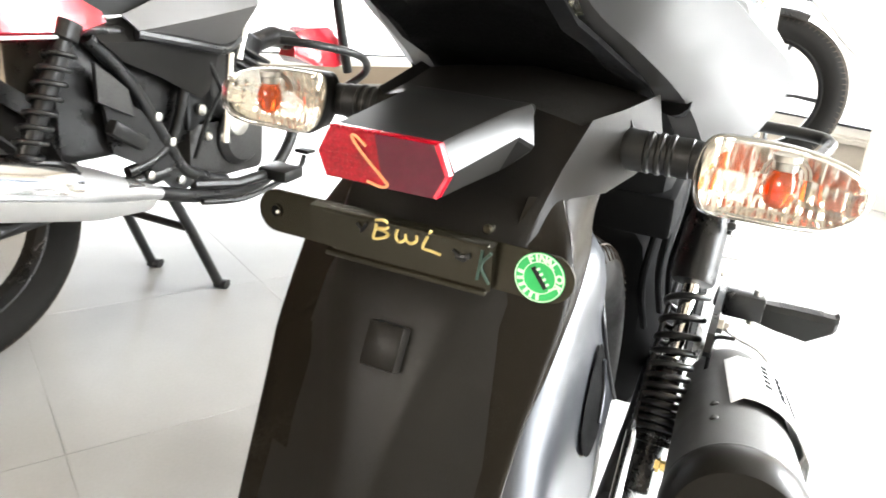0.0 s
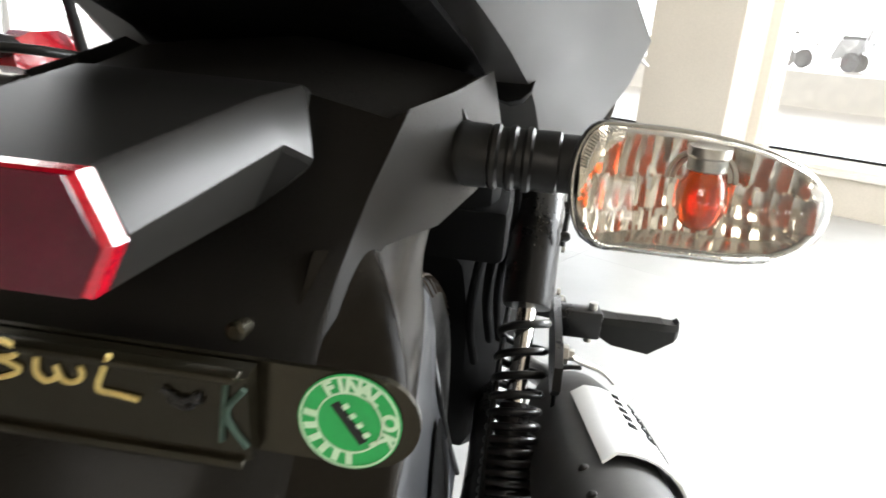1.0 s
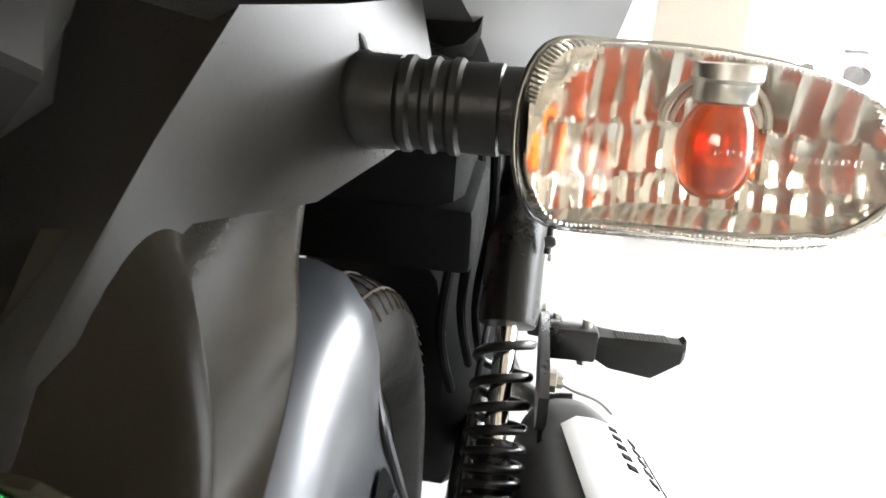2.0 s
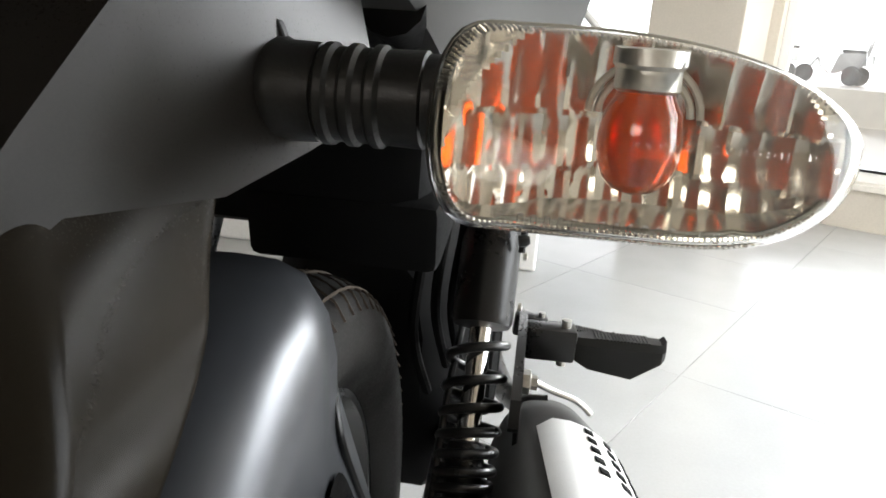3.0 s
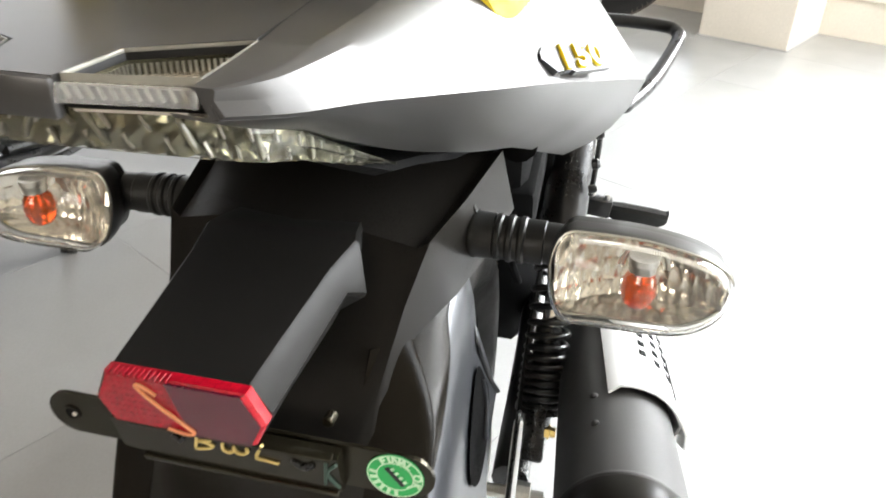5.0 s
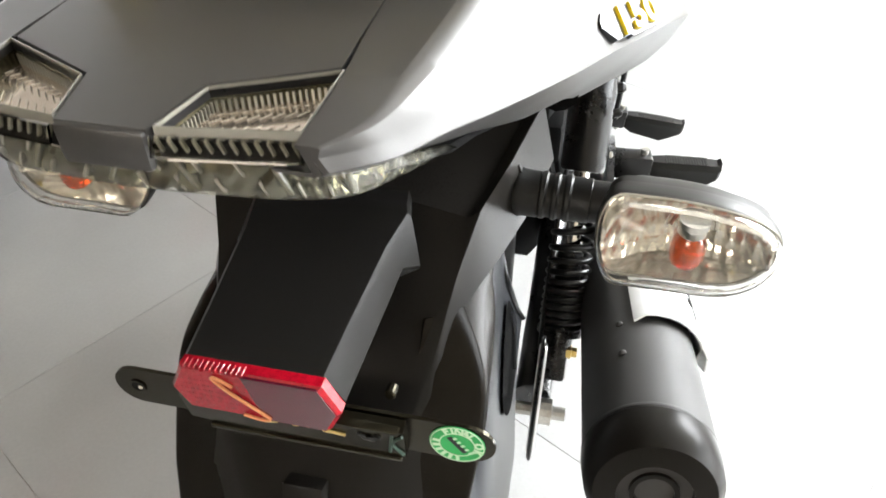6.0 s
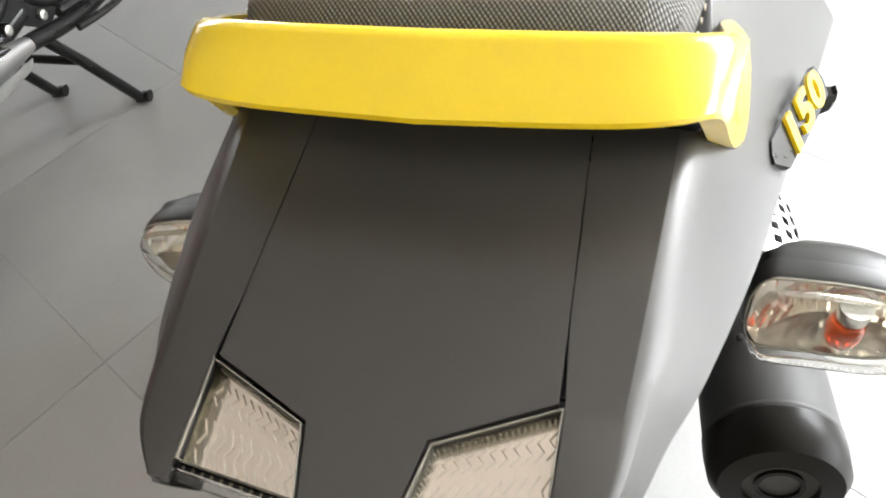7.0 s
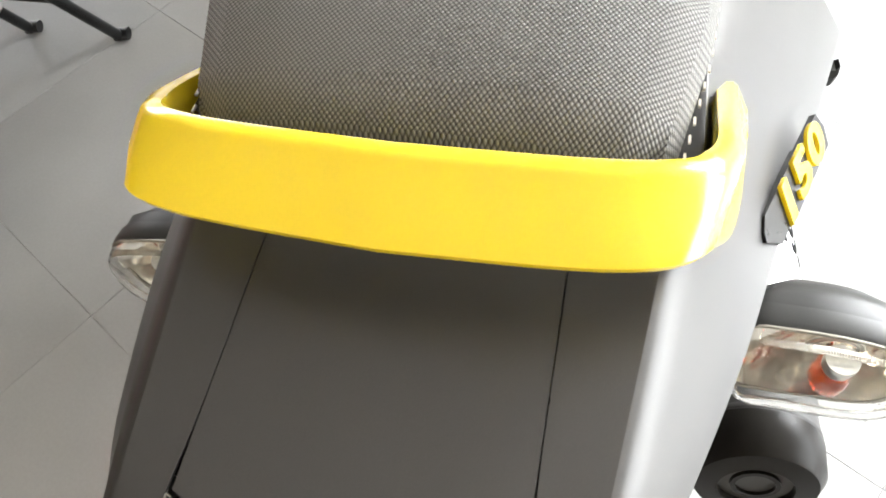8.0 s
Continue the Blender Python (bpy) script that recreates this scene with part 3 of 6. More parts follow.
def grab_rail():
    """Broad yellow rail round the back of the seat: a flat-faced bar whose ends run forward along both sides."""
    # plan of the outer bottom edge, from the middle to the end of the arm
    half = [(0.0, 0.0400), (0.05, 0.0422), (0.073, 0.0452), (0.0835, 0.0497), (0.0905, 0.0585), (0.0985, 0.078), (0.1090, 0.105), (0.1145, 0.138), (0.1215, 0.174)]
    crest = [(0.0, 0.0625), (0.05, 0.0645), (0.0730, 0.0680), (0.0860, 0.0745), (0.0925, 0.084), (0.0970, 0.096), (0.1005, 0.123), (0.1035, 0.152), (0.1065, 0.186)]

    def both_sides(points):
        plan = smooth_path([(x, y, 0) for x, y in points], 5)
        return [Vector((-p.x, p.y, 0)) for p in reversed(plan[1:])] + plan

    whole, upper = both_sides(half), both_sides(crest)
    sections = []
    k = len(whole)

    def ease(t):
        t = min(1.0, max(0.0, t))
        return t * t * (3 - 2 * t)

    for i, p in enumerate(whole):
        ahead = (whole[min(i + 1, k - 1)] - whole[max(i - 1, 0)]).normalized()
        out = Vector((ahead.y, -ahead.x, 0))
        low = 0.9415 - 0.0600 * ease((p.y - 0.045) / 0.062) - 0.17 * max(0.0, p.y - 0.100)
        q, thick = upper[i], 0.0075
        high = 0.9560 - 0.0105 * ease((q.y - 0.058) / 0.026) - 0.62 * max(0.0, q.y - 0.081)
        a, b = p + Vector((0, 0, low)), q + Vector((0, 0, high))
        c, d = q - out * thick + Vector((0, 0, high - 0.001)), p - out * (thick + 0.003) + Vector((0, 0, low + 0.001))
        up = Vector((0, 0, 1))
        sections.append([a - out * 0.008 - up * 0.005, a - out * 0.0008 - up * 0.0012, a - out * 0.0002 + up * 0.0015, a.lerp(b, 0.5) + out * 0.0012 + up * 0.0012, b - out * -0.0025 - up * 0.0022, b, b - out * 0.003 + up * 0.0008, c + out * 0.001 + up * 0.0004, c - up * 0.004, d])
    return part("grab_rail", loft(blank(), sections), YELLOW, bike, "glossy yellow grab rail", angle=40)


grab_rail()
part("seat_base", box(blank(), (0, 0.239, 0.9165), (0.180, 0.32, 0.019), bevel=0.003), BLACK, bike, "black seat base behind the rail")


def seat():
    rows = [(0.076, 0.066, 0.926, 0.937), (0.080, 0.074, 0.924, 0.947), (0.093, 0.0805, 0.922, 0.957), (0.13, 0.088, 0.906, 0.965), (0.22, 0.096, 0.905, 0.966), (0.34, 0.103, 0.90, 0.957), (0.46, 0.10, 0.89, 0.93), (0.50, 0.10, 0.885, 0.905)]
    sections = []
    for y, w, lo, hi in rows:
        half = [(0.0, hi), (w * 0.5, hi - 0.001), (w * 0.82, hi - 0.005), (w * 0.95, hi - 0.013), (w, hi - 0.026 if hi - lo > 0.03 else (hi + lo) / 2), (w - 0.003, lo)]
        sections.append([(x, y, z) for x, z in half] + [(-x, y, z) for x, z in reversed(half[1:])])
    ob = part("seat", loft(blank(), sections), VINYL, bike, "black embossed vinyl seat", angle=60)
    # stitched seam along the edge
    for s in (1, -1):
        bm = blank()
        for i in range(60):
            y = 0.078 + 0.4 * i / 60
            w = 0.0795 + 0.008 * min(1, (y - 0.078) / 0.05) + 0.017 * min(1, max(0, y - 0.13) / 0.25)
            hi = 0.956 + 0.008 * min(1, (y - 0.078) / 0.06) - 0.10 * max(0, y - 0.24)
            box(bm, (s * (w + 0.0004), y, hi - 0.0245), (0.0007, 0.0030, 0.0008))
        part("stitching", bm, SILL, ob, "pale cream stitching", flat=True)


seat()


def badge(s):
    """Raised black plate with the yellow capacity figures, on the side of the tail."""
    a, b, c = Vector((0.1225, 0.112, 0.860)), Vector((0.149, 0.185, 0.844)), Vector((0.1345, 0.150, 0.859))
    ahead = (b - a).normalized()
    out = ahead.cross(Vector((-0.007, 0.010, 0.008))).normalized()
    if out.x < 0:
        out = -out
    up = out.cross(ahead)
    if up.z < 0:
        up = -up
    m = Matrix((ahead, up, out)).transposed().to_4x4()
    m.translation = a.lerp(b, 0.5) + out * 0.0015 + ahead * 0.004
    bm = prism(blank(), [(1.1 * x, 1.05 * y) for x, y in ((-0.039, 0.004), (-0.041, 0.001), (-0.033, -0.0065), (-0.016, -0.0065), (-0.014, -0.0078), (0.034, -0.0078), (0.039, -0.001), (0.038, 0.0062), (0.012, 0.0062), (0.010, 0.0074), (-0.033, 0.0074))], 0.0032, m, 0.0008, 1)
    plate = part("badge", flip(bm, s), BLACK, bike, "black badge with raised yellow figures", flat=True)
    m2 = m @ Matrix.Translation((0, 0, 0.004)) @ Matrix.Diagonal((1.92, 0.96, 1, 1))
    if s > 0:
        words("figure", "150", 0.0200, YELLOW, plate, m2, 0.0010, 1.12, 0.0008, 0.25)
    return plate


badge(1)


# ---- rear mudguard and number-plate carrier
def mudguard():
    rows = [
        [(0, 0.215, 0.79), (0.055, 0.215, 0.781), (0.090, 0.20, 0.774), (0.098, 0.198, 0.778), (0.108, 0.198, 0.737)],
        [(0, 0.14, 0.7775), (0.045, 0.14, 0.7750), (0.079, 0.138, 0.767), (0.0865, 0.138, 0.7715), (0.098, 0.150, 0.727)],
        [(0, 0.09, 0.7725), (0.040, 0.09, 0.7700), (0.070, 0.090, 0.764), (0.076, 0.092, 0.768), (0.0865, 0.117, 0.7185)],
        [(0, 0.055, 0.728), (0.048, 0.055, 0.725), (0.062, 0.066, 0.737), (0.068, 0.068, 0.740), (0.0745, 0.070, 0.7225)],
        [(0, 0.022, 0.700), (0.050, 0.022, 0.700), (0.0575, 0.030, 0.702), (0.061, 0.033, 0.702), (0.0632, 0.0345, 0.7005)],
        [(0, -0.004, 0.655), (0.028, -0.004, 0.655), (0.0395, -0.0027, 0.655), (0.0485, 0.001, 0.655), (0.060, 0.010, 0.655)],
        [(0, -0.040, 0.580), (0.008, -0.040, 0.580), (0.0175, -0.0390, 0.580), (0.026, -0.036, 0.580), (0.070, -0.018, 0.580)],
        [(0, -0.085, 0.480), (0.003, -0.085, 0.480), (0.008, -0.0843, 0.480), (0.013, -0.083, 0.480), (0.068, -0.064, 0.480)],
    ]
    guard = part("mudguard", sheet(blank(), [mirrored(r) for r in rows], 0.003), PLASTIC, bike, "dark moulded plastic rear mudguard", angle=38)
    for s in (1, -1):
        cheek = [
            [(0.060, 0.046, 0.7245), (0.0715, 0.0625, 0.7228), (0.0835, 0.1165, 0.7188), (0.079, 0.128, 0.7188)],
            [(0.058, 0.0285, 0.702), (0.0840, 0.051, 0.702), (0.0815, 0.117, 0.700), (0.077, 0.127, 0.70)],
            [(0.053, 0.011, 0.680), (0.0915, 0.040, 0.680), (0.0860, 0.104, 0.680), (0.081, 0.114, 0.68)],
            [(0.0478, -0.0005, 0.655), (0.0920, 0.028, 0.655), (0.0890, 0.072, 0.655), (0.084, 0.082, 0.655)],
            [(0.038, -0.0165, 0.622), (0.0880, 0.009, 0.622), (0.0880, 0.026, 0.622), (0.083, 0.034, 0.622)],
            [(0.0275, -0.0335, 0.590), (0.0845, -0.007, 0.590), (0.0840, 0.001, 0.590), (0.079, 0.007, 0.59)],
            [(0.0165, -0.0735, 0.506), (0.0810, -0.043, 0.506), (0.0800, -0.037, 0.506), (0.075, -0.031, 0.506)],
            [(0.012, -0.084, 0.482), (0.0800, -0.054, 0.482), (0.0790, -0.048, 0.482), (0.074, -0.042, 0.482)],
        ]
        smooth = []
        columns = [smooth_path(c, 5) for c in zip(*cheek)]
        for a, b, c, d in zip(*columns):
            # the inner edge runs in under the middle face
            a = a + Vector((-0.005, 0.0035, 0))
            # the edge between back and side is rounded
            r = 0.004 + 0.004 * min(1.0, max(0.0, (b.z - 0.61) / 0.07))
            p, q = b - (b - a).normalized() * min(r, 0.6 * (b - a).length), b.lerp(c, min(0.35, 0.6 * r / (c - b).length))
            bend = [p.lerp(b, t).lerp(b.lerp(q, t), t) for t in (0.0, 0.17, 0.33, 0.5, 0.67, 0.83, 1.0)]
            row = [a, a.lerp(b, 0.3)] + bend + [c.lerp(b, 0.08), c, d]
            if s < 0:
                # the flap stands a little further out on the far side
                wide = 1 + 0.10 * min(1.0, max(0.0, (0.70 - b.z) / 0.09))
                row = [Vector((p.x * wide, p.y, p.z)) for p in row]
            smooth.append(row)
        bm = sheet(blank(), smooth, 0.003)
        part("mudguard_cheek", flip(bm, s), CHEEK_PLASTIC, guard, angle=45)
    # rectangular boss on the flap
    bm = box(blank(), (0.001, -0.0105, 0.634), (0.023, 0.026, 0.027), Matrix.Rotation(-0.42, 3, "X"), 0.0014)
    part("flap_boss", bm, PLASTIC, guard)


mudguard()


def spar():
    """Angular box that carries the red reflector out of the mudguard."""
    # upper edge, side edge and lower edge of each section; past the knuckle the side flares out into the mudguard
    rows = [
        ((0.0315, -0.0285, 0.7645), (0.0388, -0.0285, 0.7492), (0.033, -0.0285, 0.7365)),
        ((0.0335, 0.0, 0.7675), (0.0408, 0.0, 0.7520), (0.0325, 0.0, 0.7360)),
        ((0.0375, 0.0485, 0.7725), (0.0440, 0.0505, 0.7570), (0.034, 0.0505, 0.7360)),
        ((0.0420, 0.0740, 0.7745), (0.0505, 0.0600, 0.7515), (0.034, 0.0640, 0.7360)),
        ((0.0395, 0.0820, 0.7740), (0.0405, 0.0820, 0.7610), (0.038, 0.0820, 0.7400)),
        ((0.0370, 0.0960, 0.7715), (0.0380, 0.0960, 0.7600), (0.035, 0.0960, 0.7450)),
        ((0.0340, 0.1300, 0.7640), (0.0350, 0.1300, 0.7600), (0.033, 0.1300, 0.7450)),
    ]
    sections = []
    for t, m, b in rows:
        half = [(t[0] - 0.001, t[1], t[2]), (t[0] + 0.001, t[1], t[2] - 0.002), (m[0], m[1], m[2] + 0.0012), (m[0] - 0.0008, m[1], m[2] - 0.0012), b]
        sections.append(half + [(-x, y, z) for x, y, z in reversed(half)])
    body = part("reflector_carrier", loft(blank(), sections), CARRIER, bike, "angular dark grey reflector carrier", angle=20)
    outline = [(0.0315, 0.7645), (0.0388, 0.7492), (0.033, 0.7365), (-0.033, 0.7365), (-0.0388, 0.7492), (-0.0315, 0.7645)]
    bm = blank()
    c = (0, 0.7495)
    loft(bm, [[(x, -0.0285, z) for x, z in outline], [(x, -0.0335, z) for x, z in outline], [(x * 0.96, -0.0352, c[1] + (z - c[1]) * 0.92) for x, z in outline]])
    lens = part("red_reflector", bm, REDLENS, body, "red reflector with an orange paint mark", flat=True)
    # one half's dark reflection is painted on as a deep purple-red field
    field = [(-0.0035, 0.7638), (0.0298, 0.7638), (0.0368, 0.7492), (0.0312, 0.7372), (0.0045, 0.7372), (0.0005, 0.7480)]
    part("dark_reflection", loft(blank(), [[(x, y, z) for x, z in field] for y in (-0.0345, -0.0357)]), REDFIELD, lens, "half of the reflector with its dark purple-red reflection painted on", flat=True)
    # prisms behind the face read as rows of small studs
    bm = blank()
    for i in range(24):
        for j in range(7):
            x, z = -0.0335 + 0.0028 * i, 0.7405 + 0.0033 * j
            if x < -0.002 and abs(x) < 0.0345 - 0.35 * max(0, z - 0.7485) - 0.3 * max(0, 0.746 - z):
                lathe(bm, [(0.0012, 0), (0.0006, 0.00025)], along((x, -0.0351, z), (x, -0.04, z)), 5)
    tagged(part("prism", bm, REDLENS, lens, flat=True), kind="stuff")
    teeth = blank()
    for i in range(12):
        box(teeth, (-0.0295 + 0.0024 * i, -0.0326, 0.7642), (0.0011, 0.0052, 0.0016), bevel=0.0003, segments=1)
    tagged(part("edge_tooth", teeth, REDLENS, lens, flat=True), kind="stuff")
    bm = tube(blank(), smooth_path([(-0.008, -0.0361, 0.757), (-0.014, -0.0361, 0.761), (-0.0165, -0.0361, 0.7605), (-0.010, -0.0361, 0.753), (0.002, -0.0361, 0.743), (0.006, -0.0361, 0.739), (0.002, -0.0361, 0.7375), (-0.006, -0.0361, 0.739)], 5), 0.0008, 6)
    part("paint_mark", bm, ORANGEMARK, lens, "orange paint marker tick")


spar()


def plate_carrier():
    """Pressed steel strip for the number plate, with round ends, one hole on each side and a deeper middle."""
    tilt = Matrix.Rotation(radians(90), 4, "X")
    m = Matrix.Translation((0, -0.0015, 0.6975)) @ tilt
    n = 12
    out = [(0.0885 + 0.0135 * math.cos(a), 0.0135 * math.sin(a)) for a in (math.pi * (i / n - 0.5) for i in range(n + 1))]
    outline = out + [(-x, y) for x, y in reversed(out)]
    bm = prism(blank(), outline, 0.002, m, 0.0004, 1)
    strip = part("plate_bracket", bm, BRACKET, bike, "dark plated steel number-plate bracket", flat=True)
    bm = lathe(blank(), [(0.0034, 0), (0.0046, 0.0), (0.0046, 0.0006), (0.0034, 0.0006)], Matrix.Translation((-0.089, -0.0037, 0.6975)) @ tilt, 20, True)
    part("hole_rim", bm, BRACKET, strip)
    bm = lathe(blank(), [(0.0033, 0), (0.0033, 0.0004)], Matrix.Translation((-0.089, -0.0037, 0.6975)) @ tilt, 20)
    part("hole", bm, DULL, strip, "dark round hole", flat=True)
    # small pale disc painted as the light that shows through the hole
    bm = lathe(blank(), [(0.0012, 0), (0.0012, 0.0004)], Matrix.Translation((-0.0874, -0.0041, 0.6972)) @ tilt, 14)
    part("glint", bm, SILL, strip, "pale disc painted as light through the hole", flat=True)
    back = Matrix.Translation((0, -0.0030, 0.6955)) @ Matrix.Rotation(radians(90 + 9), 4, "X")
    bm = prism(blank(), [(-0.058, 0.016), (-0.058, -0.007), (-0.044, -0.0085), (-0.040, -0.0125), (0.054, -0.0125), (0.058, -0.0105), (0.058, 0.016)], 0.0070, back, 0.0010, 2)
    face = part("bracket_channel", bm, BRACKET, strip, "deeper pressed middle of the bracket")
    for y, z, tall in ((0.0155, 0.0060, 0.0030), (-0.0122, 0.0064, 0.0040)):
        bm = box(blank(), (0, 0, 0), (0.104, tall, 0.005), bevel=0.0012)
        bmesh.ops.transform(bm, matrix=back @ Matrix.Translation((0.004, y, z)), verts=bm.verts)
        part("channel_lip", bm, BRACKET, face)
    ink = back @ Matrix.Translation((0.0182, 0.0052, 0.0076))

    def stroke(points):
        return tube(blank(), smooth_path([ink @ Vector((x, y, 0)) for x, y in points], 5), 0.0009, 6, up=(0, 1, 0))

    letters = [
        [(-0.030, 0.013), (-0.031, 0.006), (-0.0325, -0.002), (-0.026, 0.000), (-0.023, 0.003), (-0.026, 0.0055), (-0.030, 0.006), (-0.024, 0.008), (-0.0225, 0.011), (-0.026, 0.0135), (-0.031, 0.012)],
        [(-0.017, 0.006), (-0.018, 0.0), (-0.0155, -0.003), (-0.012, 0.0), (-0.012, 0.004), (-0.011, -0.001), (-0.008, -0.002), (-0.005, 0.001), (-0.005, 0.005)],
        [(0.004, 0.011), (0.001, 0.004), (-0.001, -0.003), (0.004, -0.004), (0.010, -0.005)],
    ]
    bm = blank()
    for p in letters:
        merge(bm, stroke([(x, y * 0.82 + (0.0012 if p is letters[0] else 0.0036)) for x, y in p]))
    part("handwriting", bm, MARKER, face, "yellow hand-written letters BWL")
    for p in ([(-0.044, 0.001), (-0.040, -0.002), (-0.037, 0.002), (-0.041, -0.004)], [(0.017, -0.001), (0.023, -0.004), (0.027, -0.001), (0.024, -0.006), (0.019, -0.004), (0.028, -0.003)]):
        part("dark_scrawl", stroke([(x, y + 0.0055) for x, y in p]), BLACK, face, "dark smudged mark")
    bm = blank()
    for p in ([(0.0345, 0.009), (0.032, -0.010)], [(0.0395, 0.008), (0.034, -0.001), (0.039, -0.011)]):
        merge(bm, stroke(p))
    part("chalk_mark", bm, GREENMARK, face, "faint green letter K")
    p = Vector((0.047, 0.012, 0.7125))
    part("bolt", lathe(blank(), [(0.0030, 0), (0.0030, 0.006), (0.002, 0.007)], along(p, p + Vector((0, -1, 0.15))), 12), BRACKET, strip, "small dark bolt")
    # round inspection sticker at the end of the strip
    disc = Matrix.Translation((0.083, -0.0039, 0.6972)) @ tilt
    sticker = part("sticker", lathe(blank(), [(0.0140, 0), (0.0140, 0.0003), (0.0001, 0.0004)], disc, 40), STICKER, strip, "round green inspection sticker")
    for r in (0.0131, 0.0086):
        part("ring", lathe(blank(), [(r, 0.0004), (r + 0.0005, 0.0004), (r + 0.0005, 0.0007), (r, 0.0007)], disc, 40, True), PALE, sticker)
    for text, start, step in (("FINAL", 122, -18), ("OK", 9, -28)):
        for i, ch in enumerate(text):
            a = radians(start + step * i)
            words("letter", ch, 0.0060, PALE, sticker, disc @ Matrix.Translation((0.0107 * math.cos(a), 0.0107 * math.sin(a), 0.0006)) @ Matrix.Rotation(a - math.pi / 2, 4, "Z"), 0.0001, bold=0.0003)
    for i in range(6):
        a = radians(172 + 20 * i)
        bm = box(blank(), disc @ Vector((0.0107 * math.cos(a), 0.0107 * math.sin(a), 0.0006)), (0.0018, 0.0003, 0.0036), (disc @ Matrix.Rotation(a + math.pi / 2, 4, "Z")).to_3x3() @ Matrix.Rotation(radians(-90), 3, "X"))
        part("bar", bm, PALE, sticker, flat=True)
    bm = blank()
    box(bm, disc @ Vector((0, 0, 0.0006)), (0.0135, 0.0003, 0.0027), Matrix.Rotation(radians(52), 3, "Y"), 0.0001)
    part("dark_slash", bm, BLACK, sticker, "dark diagonal pen stroke", flat=True)
    for i in range(5):
        bm = box(blank(), disc @ Vector((-0.0012 + 0.0020 * i, 0.0047 - 0.0025 * i, 0.0006)), (0.0014, 0.0003, 0.0020), Matrix.Rotation(radians(52), 3, "Y"))
        part("small_bar", bm, PALE, sticker, flat=True)


plate_carrier()


